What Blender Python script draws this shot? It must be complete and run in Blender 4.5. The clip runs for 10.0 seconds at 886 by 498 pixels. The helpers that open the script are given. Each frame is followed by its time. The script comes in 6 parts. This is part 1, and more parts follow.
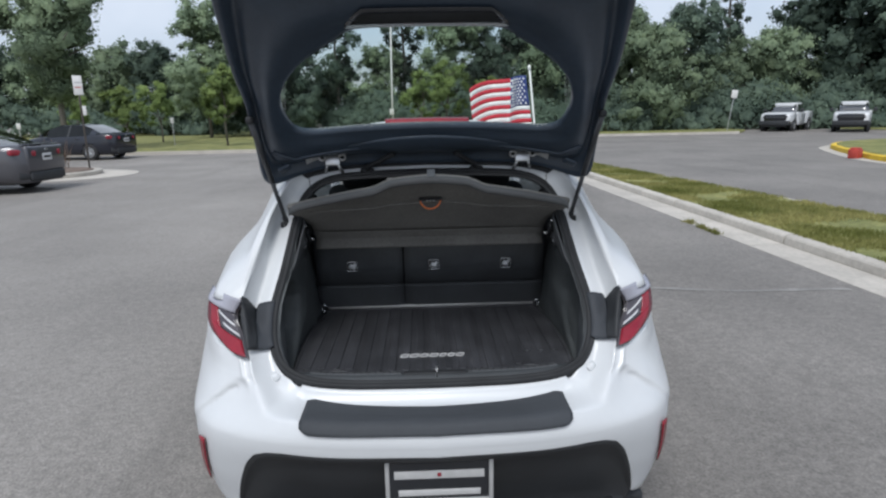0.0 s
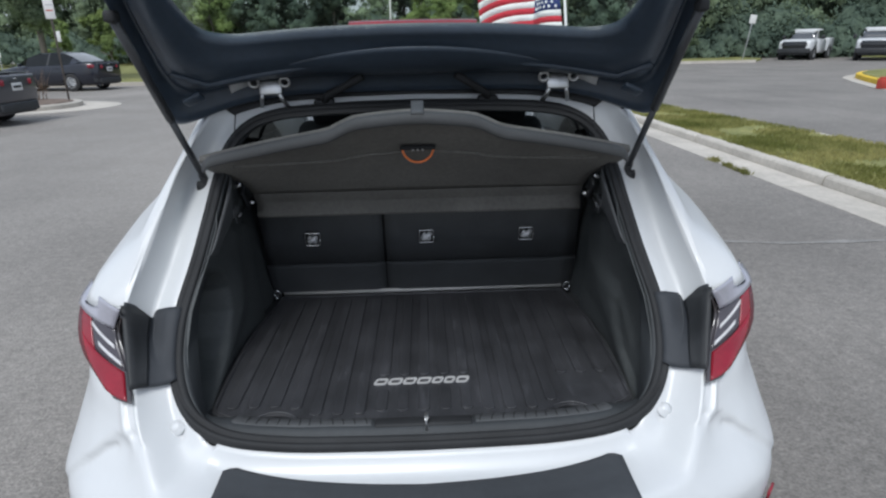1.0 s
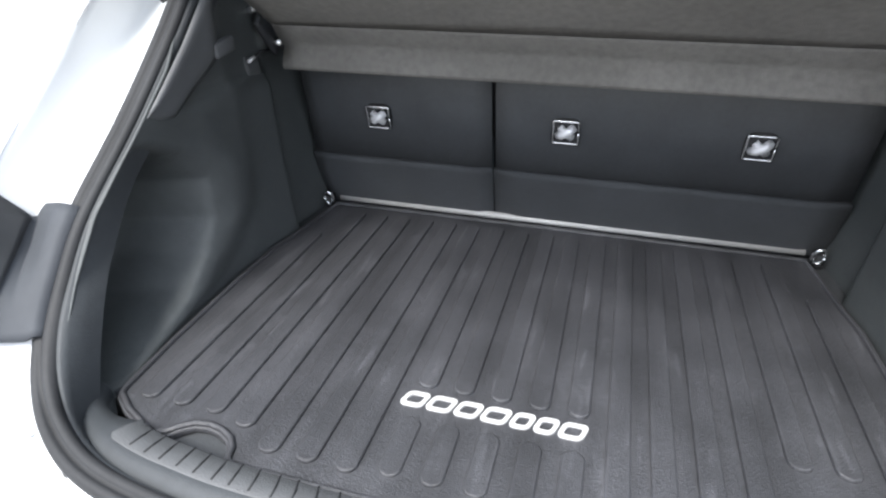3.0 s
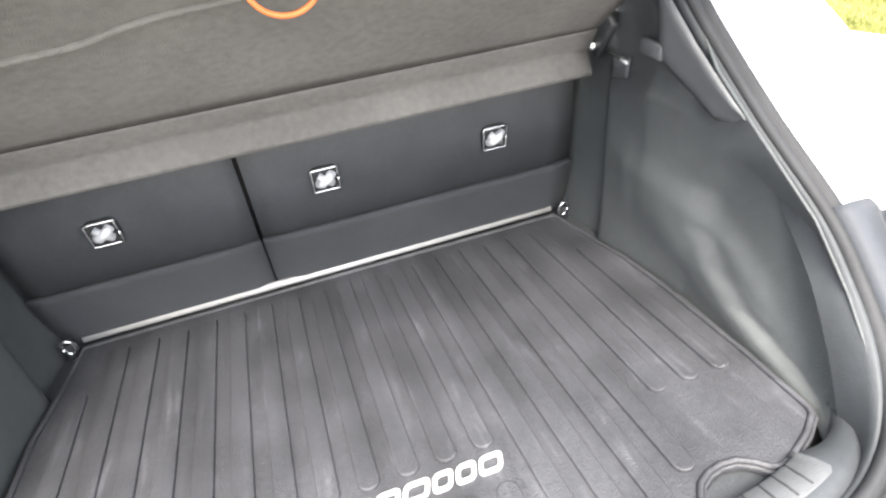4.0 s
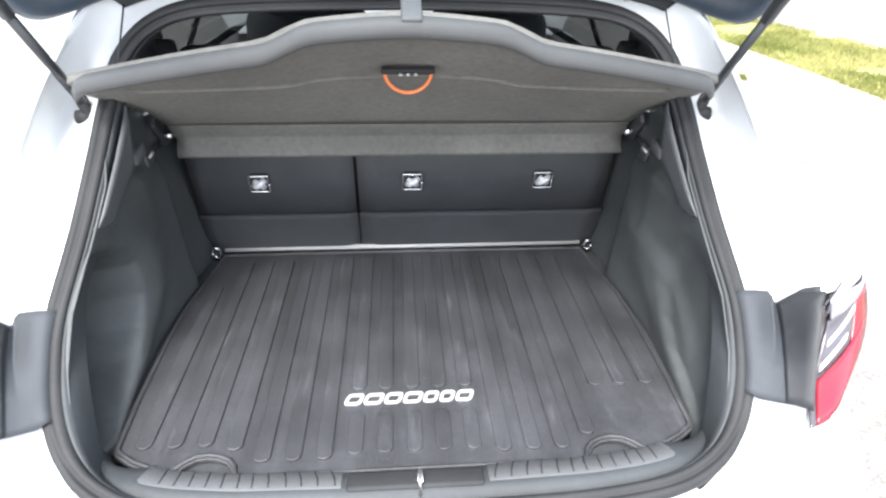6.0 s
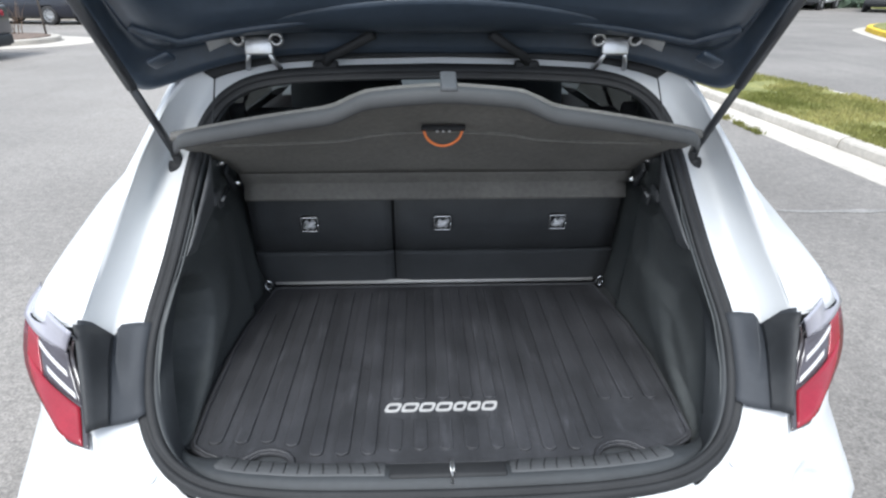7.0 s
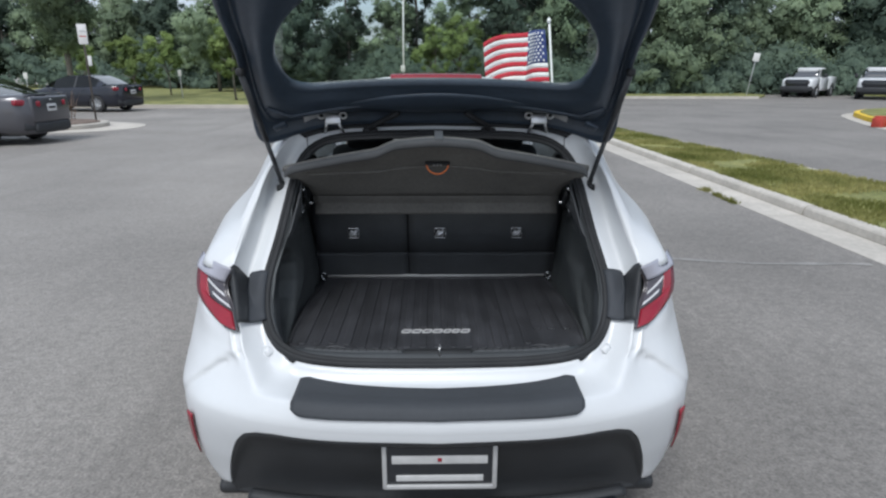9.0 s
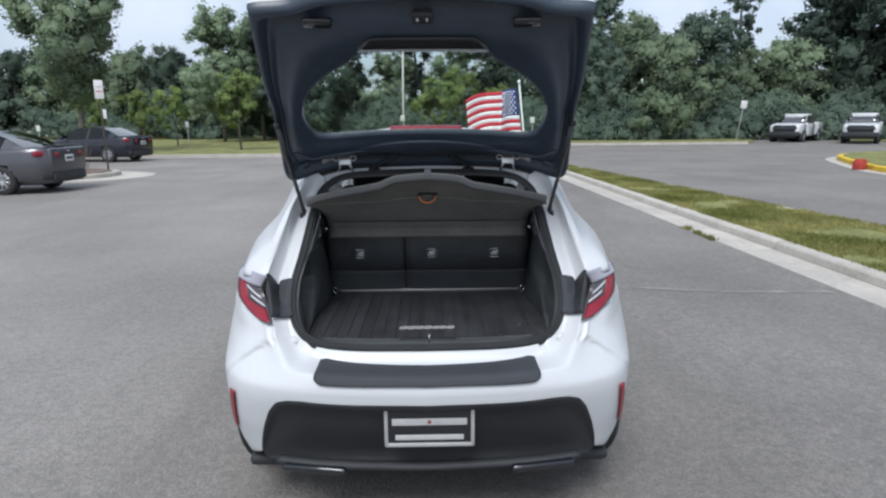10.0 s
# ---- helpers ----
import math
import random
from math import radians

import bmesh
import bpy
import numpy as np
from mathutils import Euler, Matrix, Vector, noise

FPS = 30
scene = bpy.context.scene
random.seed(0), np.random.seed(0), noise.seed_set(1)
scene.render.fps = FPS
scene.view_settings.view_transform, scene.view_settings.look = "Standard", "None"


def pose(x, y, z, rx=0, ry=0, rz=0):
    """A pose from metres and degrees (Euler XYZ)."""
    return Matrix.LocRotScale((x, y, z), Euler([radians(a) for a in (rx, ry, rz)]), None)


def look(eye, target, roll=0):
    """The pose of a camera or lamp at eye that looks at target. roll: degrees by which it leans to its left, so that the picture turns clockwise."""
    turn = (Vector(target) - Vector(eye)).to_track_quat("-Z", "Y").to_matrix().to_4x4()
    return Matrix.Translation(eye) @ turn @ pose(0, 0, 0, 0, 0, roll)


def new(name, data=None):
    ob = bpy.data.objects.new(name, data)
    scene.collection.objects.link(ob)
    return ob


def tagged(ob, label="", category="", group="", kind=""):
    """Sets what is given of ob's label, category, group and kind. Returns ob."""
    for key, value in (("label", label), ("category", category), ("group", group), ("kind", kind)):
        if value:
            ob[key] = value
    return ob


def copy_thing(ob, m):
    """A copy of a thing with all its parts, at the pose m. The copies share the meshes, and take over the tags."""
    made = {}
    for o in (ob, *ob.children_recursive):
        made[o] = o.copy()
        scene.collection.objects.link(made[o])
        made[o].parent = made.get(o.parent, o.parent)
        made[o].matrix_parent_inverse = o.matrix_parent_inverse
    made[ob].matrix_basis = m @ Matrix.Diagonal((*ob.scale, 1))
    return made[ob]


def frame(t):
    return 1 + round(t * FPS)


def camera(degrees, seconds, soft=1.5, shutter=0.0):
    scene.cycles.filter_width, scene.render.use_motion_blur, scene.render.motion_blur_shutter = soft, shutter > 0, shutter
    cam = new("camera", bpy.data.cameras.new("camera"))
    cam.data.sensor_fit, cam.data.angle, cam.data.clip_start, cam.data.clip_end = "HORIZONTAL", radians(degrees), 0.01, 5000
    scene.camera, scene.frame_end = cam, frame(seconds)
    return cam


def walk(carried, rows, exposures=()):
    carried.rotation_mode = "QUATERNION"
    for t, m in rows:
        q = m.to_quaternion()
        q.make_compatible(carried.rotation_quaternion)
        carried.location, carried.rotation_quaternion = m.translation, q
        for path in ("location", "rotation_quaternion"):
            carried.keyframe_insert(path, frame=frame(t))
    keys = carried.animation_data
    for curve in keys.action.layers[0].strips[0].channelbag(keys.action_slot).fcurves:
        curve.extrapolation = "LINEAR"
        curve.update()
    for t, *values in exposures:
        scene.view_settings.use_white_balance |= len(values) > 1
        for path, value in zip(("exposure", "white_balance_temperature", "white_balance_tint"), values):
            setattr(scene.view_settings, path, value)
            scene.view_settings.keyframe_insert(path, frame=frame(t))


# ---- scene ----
cam = camera(75.10, 10.0, soft=2.3)
PATH = [
    (0, (0.015, -1.603, 1.565), (0.048, 0.345, 1.111), -1.11),
    (0.5, (0.056, -1.246, 1.547), (0.106, 0.678, 1.003), -1.37),
    (1, (0.045, -0.924, 1.502), (0.067, 0.960, 0.829), -1.19),
    (1.5, (0.046, -0.648, 1.450), (-0.015, 1.191, 0.665), -0.83),
    (2, (0.091, -0.402, 1.364), (-0.099, 1.363, 0.443), 0.80),
    (2.2, (0.106, -0.337, 1.322), (-0.202, 1.385, 0.352), 1.21),
    (3.3, (0.085, -0.247, 1.265), (-0.448, 1.416, 0.290), -0.63),
    (3.5, (0.062, -0.235, 1.282), (-0.238, 1.483, 0.303), -2.62),
    (4, (-0.022, -0.191, 1.308), (0.381, 1.494, 0.308), -8.62),
    (4.5, (-0.049, -0.209, 1.334), (0.669, 1.289, 0.222), -9.08),
    (5, (-0.068, -0.246, 1.358), (0.509, 1.304, 0.233), -4.45),
    (5.5, (-0.033, -0.345, 1.423), (0.223, 1.295, 0.308), -0.48),
    (6, (0.005, -0.495, 1.481), (0.124, 1.232, 0.480), 1.11),
    (7.5, (-0.028, -0.744, 1.530), (0.008, 1.087, 0.726), 0.02),
    (8, (-0.005, -0.897, 1.543), (0.028, 0.955, 0.788), 0.19),
    (8.5, (0.060, -1.159, 1.548), (0.083, 0.731, 0.894), 0.09),
    (9, (0.023, -1.457, 1.558), (0.026, 0.456, 0.973), 0.06),
    (9.5, (0.005, -1.708, 1.582), (-0.004, 0.224, 1.067), -0.15),
    (10, (0.067, -1.952, 1.569), (0.069, 0.001, 1.138), -0.46),
]
walk(cam, [(t, look(eye, target, roll)) for t, eye, target, roll in PATH],
     exposures=[(0.0, -0.06, 6080, 9), (1.2, -0.04, 6000, 8), (1.7, 0.2, 5600, 8), (2.1, 0.85, 5350, 8), (3.3, 2.1, 6620, 10), (3.7, 2.65, 6700, 10), (4.1, 2.95, 6850, 11), (4.5, 2.6, 6800, 10), (5.0, 2.25, 6720, 10),
                (5.6, 2.5, 6450, 10), (6.2, 2.0, 6350, 9), (7.3, 0.52, 6050, 8), (8.0, 0.06, 6050, 8), (8.6, 0.02, 6050, 8), (10.0, 0.08, 6000, 9)])

# ---- world and sun: bright, thinly overcast sky ----
world = bpy.data.worlds.new("overcast_sky")
scene.world = world
world.use_nodes = True
wn, wl = world.node_tree.nodes, world.node_tree.links
sky = wn.new("ShaderNodeTexSky")
sky.sky_type, sky.sun_disc = "NISHITA", False
sky.sun_elevation, sky.sun_rotation, sky.dust_density = radians(54), radians(194), 4.0
w_map = wn.new("ShaderNodeTexCoord")
w_noise = wn.new("ShaderNodeTexNoise")
w_noise.inputs["Scale"].default_value, w_noise.inputs["Detail"].default_value = 2.2, 5
w_ramp = wn.new("ShaderNodeValToRGB")
w_ramp.color_ramp.elements[0].position, w_ramp.color_ramp.elements[1].position = 0.30, 0.58
w_mix = wn.new("ShaderNodeMix")
w_mix.data_type = "RGBA"
w_mix.inputs["B"].default_value = (4.6, 4.9, 5.4, 1)
wl.new(w_map.outputs["Generated"], w_noise.inputs["Vector"])
wl.new(w_noise.outputs["Fac"], w_ramp.inputs["Fac"])
wl.new(w_ramp.outputs["Color"], w_mix.inputs["Factor"])
wl.new(sky.outputs["Color"], w_mix.inputs["A"])
wl.new(w_mix.outputs["Result"], wn["Background"].inputs["Color"])
wn["Background"].inputs["Strength"].default_value = 0.17

sun = new("sun", bpy.data.lights.new("sun", "SUN"))
sun.data.energy, sun.data.angle, sun.data.color = 2.7, radians(24), (1.0, 0.96, 0.9)
sun.matrix_world = look((0, 0, 20), (2.6, 10.5, 5.0))


# ---- materials ----
def material(name, color, rough=0.5, metal=0.0, vary=0.0, scale=8.0, bump=0.0, bump_scale=60.0, coat=0.0, rand=0.0, spec=0.5, tint=None, fine=0.0):
    """A node material: a base colour mottled at two scales, roughness, and a fine relief."""
    m = bpy.data.materials.new(name)
    m.use_nodes = True
    n, l = m.node_tree.nodes, m.node_tree.links
    b = n["Principled BSDF"]
    b.inputs["Roughness"].default_value, b.inputs["Metallic"].default_value = rough, metal
    b.inputs["Specular IOR Level"].default_value = spec
    b.inputs["Coat Weight"].default_value, b.inputs["Coat Roughness"].default_value = coat, 0.04
    c = (*color, 1)
    b.inputs["Base Color"].default_value = c
    co = n.new("ShaderNodeTexCoord")
    if vary or rand or fine:
        big = n.new("ShaderNodeTexNoise")
        big.inputs["Scale"].default_value, big.inputs["Detail"].default_value = scale, 6
        small = n.new("ShaderNodeTexNoise")
        small.inputs["Scale"].default_value, small.inputs["Detail"].default_value = scale * 14, 3
        l.new(co.outputs["Object"], big.inputs["Vector"])
        l.new(co.outputs["Object"], small.inputs["Vector"])
        r1, r2 = n.new("ShaderNodeMapRange"), n.new("ShaderNodeMapRange")
        for r, src, amount in ((r1, big, vary), (r2, small, fine or vary * 0.5)):
            r.inputs["From Min"].default_value, r.inputs["From Max"].default_value = 0.3, 0.7
            r.inputs["To Min"].default_value, r.inputs["To Max"].default_value = 1 - amount, 1 + amount
            l.new(src.outputs["Fac"], r.inputs["Value"])
        mul = n.new("ShaderNodeMath")
        mul.operation = "MULTIPLY"
        l.new(r1.outputs["Result"], mul.inputs[0])
        l.new(r2.outputs["Result"], mul.inputs[1])
        val = mul
        if rand:
            info = n.new("ShaderNodeObjectInfo")
            r3 = n.new("ShaderNodeMapRange")
            r3.inputs["To Min"].default_value, r3.inputs["To Max"].default_value = 1 - rand, 1 + rand
            l.new(info.outputs["Random"], r3.inputs["Value"])
            val = n.new("ShaderNodeMath")
            val.operation = "MULTIPLY"
            l.new(mul.outputs[0], val.inputs[0])
            l.new(r3.outputs["Result"], val.inputs[1])
        mix = n.new("ShaderNodeVectorMath")
        mix.operation = "SCALE"
        mix.inputs[0].default_value = color
        if tint:
            tm = n.new("ShaderNodeMix")
            tm.data_type = "RGBA"
            tm.inputs["A"].default_value, tm.inputs["B"].default_value = c, (*tint, 1)
            l.new(r1.outputs["Result"], tm.inputs["Factor"])
            r1b = n.new("ShaderNodeMapRange")
            r1b.inputs["From Min"].default_value, r1b.inputs["From Max"].default_value = 0.38, 0.62
            l.new(big.outputs["Fac"], r1b.inputs["Value"])
            l.new(r1b.outputs["Result"], tm.inputs["Factor"])
            l.new(tm.outputs["Result"], mix.inputs[0])
        l.new(val.outputs[0], mix.inputs["Scale"])
        l.new(mix.outputs["Vector"], b.inputs["Base Color"])
    if bump:
        t = n.new("ShaderNodeTexNoise")
        t.inputs["Scale"].default_value, t.inputs["Detail"].default_value = bump_scale, 4
        l.new(co.outputs["Object"], t.inputs["Vector"])
        bn = n.new("ShaderNodeBump")
        bn.inputs["Strength"].default_value, bn.inputs["Distance"].default_value = bump, 0.01
        l.new(t.outputs["Fac"], bn.inputs["Height"])
        l.new(bn.outputs["Normal"], b.inputs["Normal"])
    return m


def pane_material(name, color, gloss, least=0.045):
    """Thin window glass: clear tint with a gloss that grows at grazing angles."""
    m = bpy.data.materials.new(name)
    m.use_nodes = True
    n, l = m.node_tree.nodes, m.node_tree.links
    n.remove(n["Principled BSDF"])
    tr, gl, mx, lw, pw = (n.new("ShaderNode" + k) for k in ("BsdfTransparent", "BsdfGlossy", "MixShader", "LayerWeight", "Math"))
    pw.operation, pw.inputs[1].default_value = "POWER", 4.0
    ad = n.new("ShaderNodeMath")
    ad.operation, ad.inputs[1].default_value, ad.inputs[2].default_value = "MULTIPLY_ADD", 0.9, least
    tr.inputs["Color"].default_value = (*color, 1)
    gl.inputs["Roughness"].default_value = 0.02
    gl.inputs["Color"].default_value = (gloss, gloss, gloss, 1)
    lw.inputs["Blend"].default_value = 0.5
    l.new(lw.outputs["Facing"], pw.inputs[0])
    l.new(pw.outputs[0], ad.inputs[0])
    l.new(ad.outputs[0], mx.inputs["Fac"])
    l.new(tr.outputs["BSDF"], mx.inputs[1])
    l.new(gl.outputs["BSDF"], mx.inputs[2])
    l.new(mx.outputs["Shader"], n["Material Output"].inputs["Surface"])
    return m


def leaf_material(name, color, tint):
    m = material(name, color, rough=0.75, vary=0.26, scale=0.9, rand=0.2, tint=tint, spec=0.05, fine=0.30)
    n, l = m.node_tree.nodes, m.node_tree.links
    b = n["Principled BSDF"]
    tr, mx = n.new("ShaderNodeBsdfTranslucent"), n.new("ShaderNodeMixShader")
    src = b.inputs["Base Color"].links[0].from_socket
    l.new(src, tr.inputs["Color"])
    mx.inputs["Fac"].default_value = 0.45
    l.new(b.outputs["BSDF"], mx.inputs[1])
    l.new(tr.outputs["BSDF"], mx.inputs[2])
    l.new(mx.outputs["Shader"], n["Material Output"].inputs["Surface"])
    return m


WHITE = material("white_car_paint", (0.55, 0.565, 0.58), 0.38, coat=0.15, vary=0.015, scale=3)
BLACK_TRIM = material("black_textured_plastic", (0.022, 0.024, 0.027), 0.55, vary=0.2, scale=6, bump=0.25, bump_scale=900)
GLOSS_BLACK = material("gloss_black_paint", (0.010, 0.012, 0.016), 0.16, coat=0.5, vary=0.1, scale=4)
GATE_BLACK = material("gate_black_plastic", (0.033, 0.047, 0.068), 0.34, vary=0.2, scale=5, bump=0.08, bump_scale=500)
GREY_PANEL = material("dark_grey_satin_plastic", (0.034, 0.038, 0.044), 0.75, vary=0.12, scale=6, bump=0.1, bump_scale=700)
CORNER_GREY = material("corner_panel_plastic", (0.031, 0.035, 0.042), 0.75, vary=0.1, scale=6, bump=0.1, bump_scale=700)
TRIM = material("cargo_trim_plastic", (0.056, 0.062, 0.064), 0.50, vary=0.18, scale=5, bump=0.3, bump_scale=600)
TRIM_DARK = material("dark_lip_plastic", (0.030, 0.034, 0.038), 0.65, vary=0.15, scale=6, bump=0.2, bump_scale=600)
TRIM_LIGHT = material("grey_cover_plastic", (0.075, 0.079, 0.084), 0.5, vary=0.1, scale=7, bump=0.2, bump_scale=600)
FABRIC = material("charcoal_seat_back_fabric", (0.040, 0.044, 0.049), 0.85, vary=0.15, scale=10, bump=0.5, bump_scale=900)
FABRIC_LOW = material("charcoal_lower_carpet", (0.042, 0.046, 0.051), 0.85, vary=0.12, scale=10, bump=0.5, bump_scale=900)
SHELF = material("grey_shelf_felt", (0.148, 0.144, 0.134), 0.9, vary=0.14, scale=7, bump=0.4, bump_scale=700, fine=0.12)
SHELF_EDGE = material("grey_shelf_edge", (0.062, 0.064, 0.066), 0.6, vary=0.08, scale=6, bump=0.15, bump_scale=600)
RUBBER = material("black_rubber_mat", (0.032, 0.033, 0.037), 0.45, vary=0.10, scale=9, bump=0.3, bump_scale=500, tint=(0.040, 0.041, 0.046), fine=0.14)
SILL = material("sill_plate_plastic", (0.064, 0.067, 0.071), 0.6, vary=0.12, scale=8, bump=0.25, bump_scale=500)
SEAL = material("black_rubber_seal", (0.022, 0.023, 0.025), 0.7, vary=0.15, scale=12, spec=0.3)
ANCHOR = material("bright_anchor_steel", (0.62, 0.63, 0.65), 0.4, metal=0.25, vary=0.1, scale=40)
STRUT = material("satin_black_strut", (0.030, 0.032, 0.036), 0.35, vary=0.1, scale=20)
CHROME = material("bright_metal", (0.72, 0.73, 0.75), 0.22, metal=1.0, vary=0.06, scale=30)
ZINC = material("zinc_plated_steel", (0.55, 0.56, 0.57), 0.35, metal=0.9, vary=0.12, scale=30)
SILVER_TRIM = material("silver_strip", (0.36, 0.36, 0.36), 0.45, metal=0.1, vary=0.08, scale=20)
LAMP_BAR = material("lamp_light_guide", (0.55, 0.55, 0.57), 0.3, vary=0.1, scale=30)
WHITE_PRINT = material("white_print", (0.42, 0.42, 0.42), 0.5, vary=0.08, scale=40)
ORANGE = material("orange_cord", (0.72, 0.20, 0.06), 0.5, vary=0.1, scale=60)
DARK_RED = material("smoky_red_lens", (0.085, 0.012, 0.018), 0.25, coat=0.1, vary=0.2, scale=20)
RED_LENS = material("red_lamp_lens", (0.215, 0.010, 0.022), 0.25, coat=0.1, vary=0.15, scale=20)
CLEAR_LENS = material("smoked_lamp_lens", (0.055, 0.05, 0.06), 0.22, coat=0.15, metal=0.0, vary=0.15, scale=25)
LILAC_LENS = material("pale_lamp_lens", (0.30, 0.30, 0.345), 0.2, coat=0.4, metal=0.0, vary=0.08, scale=12)
DARK_LENS = material("dark_lamp_housing", (0.05, 0.045, 0.05), 0.15, coat=0.6, vary=0.1, scale=20)
GATE_GLASS = pane_material("tinted_gate_glass", (0.92, 0.97, 0.93), 0.9)
SKY_GLASS = pane_material("sedan_rear_glass", (0.10, 0.11, 0.11), 0.95, 0.20)
CAR_GLASS = pane_material("tinted_window_glass", (0.10, 0.11, 0.11), 0.9, 0.012)
CAR_WINDOW = material("dark_side_window", (0.014, 0.016, 0.018), 0.16, vary=0.15, scale=3, spec=0.12)
CLEAR_GLASS = pane_material("windscreen_glass", (0.55, 0.58, 0.57), 0.9)
TYRE = material("tyre_rubber", (0.02, 0.02, 0.021), 0.8, vary=0.2, scale=12, bump=0.3, bump_scale=80)
ALLOY = material("alloy_wheel", (0.45, 0.46, 0.47), 0.3, metal=0.8, vary=0.1, scale=20)
GREY_CAR = material("grey_metallic_paint", (0.075, 0.075, 0.085), 0.3, metal=0.4, coat=0.6, vary=0.03, scale=2)
NAVY_CAR = material("dark_navy_paint", (0.008, 0.010, 0.018), 0.22, coat=0.35, vary=0.05, scale=2)
ASPHALT = material("worn_asphalt", (0.178, 0.166, 0.153), 0.8, vary=0.18, scale=0.4, bump=0.7, bump_scale=70, fine=0.05)


def speckle(m, scale, low, high):
    """Multiplies a material's colour by coarse grains."""
    n, l = m.node_tree.nodes, m.node_tree.links
    b = n["Principled BSDF"]
    src = b.inputs["Base Color"].links[0].from_socket
    co = n.new("ShaderNodeTexCoord")
    total = src
    for sc, lo, hi in ((scale, low, high), (scale * 0.28, 1 - (1 - low) * 0.6, 1 + (high - 1) * 0.6)):
        t, r, v = n.new("ShaderNodeTexNoise"), n.new("ShaderNodeMapRange"), n.new("ShaderNodeVectorMath")
        t.inputs["Scale"].default_value, t.inputs["Detail"].default_value, t.inputs["Roughness"].default_value = sc, 3, 0.75
        r.inputs["From Min"].default_value, r.inputs["From Max"].default_value = 0.36, 0.64
        r.inputs["To Min"].default_value, r.inputs["To Max"].default_value = lo, hi
        v.operation = "SCALE"
        l.new(co.outputs["Object"], t.inputs["Vector"])
        l.new(t.outputs["Fac"], r.inputs["Value"])
        l.new(total, v.inputs[0])
        l.new(r.outputs["Result"], v.inputs["Scale"])
        total = v.outputs["Vector"]
    l.new(total, b.inputs["Base Color"])




def streaks(m):
    """Worn streaks and chalky scuffs along the mat's ribs."""
    n, l = m.node_tree.nodes, m.node_tree.links
    b = n["Principled BSDF"]
    total = b.inputs["Base Color"].links[0].from_socket
    co = n.new("ShaderNodeTexCoord")
    for stretch, lo, hi, frm, to in (((26, 1.6, 1), 0.84, 1.16, 0.35, 0.66), ((70, 9, 1), 1.0, 1.75, 0.60, 0.78)):
        mp, t, r, v = n.new("ShaderNodeMapping"), n.new("ShaderNodeTexNoise"), n.new("ShaderNodeMapRange"), n.new("ShaderNodeVectorMath")
        mp.inputs["Scale"].default_value = stretch
        t.inputs["Scale"].default_value, t.inputs["Detail"].default_value = 1.0, 3
        r.inputs["From Min"].default_value, r.inputs["From Max"].default_value = frm, to
        r.inputs["To Min"].default_value, r.inputs["To Max"].default_value = lo, hi
        v.operation = "SCALE"
        l.new(co.outputs["Object"], mp.inputs["Vector"])
        l.new(mp.outputs["Vector"], t.inputs["Vector"])
        l.new(t.outputs["Fac"], r.inputs["Value"])
        l.new(total, v.inputs[0])
        l.new(r.outputs["Result"], v.inputs["Scale"])
        total = v.outputs["Vector"]
    l.new(total, b.inputs["Base Color"])


def paler_side(m, x0, x1, gain):
    """A paler stretch on one side, with a ragged transition, and long dark drive marks."""
    n, l = m.node_tree.nodes, m.node_tree.links
    b = n["Principled BSDF"]
    total = b.inputs["Base Color"].links[0].from_socket
    co, sep = n.new("ShaderNodeTexCoord"), n.new("ShaderNodeSeparateXYZ")
    t, ad, r, v = n.new("ShaderNodeTexNoise"), n.new("ShaderNodeMath"), n.new("ShaderNodeMapRange"), n.new("ShaderNodeVectorMath")
    t.inputs["Scale"].default_value, t.inputs["Detail"].default_value = 0.35, 4
    ad.operation, ad.inputs[1].default_value = "MULTIPLY_ADD", 3.0
    r.inputs["From Min"].default_value, r.inputs["From Max"].default_value = x0 + 1.5, x1 + 1.5
    r.inputs["To Min"].default_value, r.inputs["To Max"].default_value = gain, 1.0
    v.operation = "SCALE"
    l.new(co.outputs["Object"], sep.inputs["Vector"])
    l.new(co.outputs["Object"], t.inputs["Vector"])
    l.new(t.outputs["Fac"], ad.inputs[0])
    l.new(sep.outputs["X"], ad.inputs[2])
    l.new(ad.outputs[0], r.inputs["Value"])
    l.new(total, v.inputs[0])
    l.new(r.outputs["Result"], v.inputs["Scale"])
    total = v.outputs["Vector"]
    mp, t2, r2, v2 = n.new("ShaderNodeMapping"), n.new("ShaderNodeTexNoise"), n.new("ShaderNodeMapRange"), n.new("ShaderNodeVectorMath")
    mp.inputs["Rotation"].default_value, mp.inputs["Scale"].default_value = (0, 0, radians(25)), (1.1, 0.16, 1)
    t2.inputs["Scale"].default_value, t2.inputs["Detail"].default_value = 1.0, 5
    r2.inputs["From Min"].default_value, r2.inputs["From Max"].default_value = 0.30, 0.46
    r2.inputs["To Min"].default_value, r2.inputs["To Max"].default_value = 0.86, 1.0
    v2.operation = "SCALE"
    l.new(co.outputs["Object"], mp.inputs["Vector"])
    l.new(mp.outputs["Vector"], t2.inputs["Vector"])
    l.new(t2.outputs["Fac"], r2.inputs["Value"])
    l.new(total, v2.inputs[0])
    l.new(r2.outputs["Result"], v2.inputs["Scale"])
    l.new(v2.outputs["Vector"], b.inputs["Base Color"])


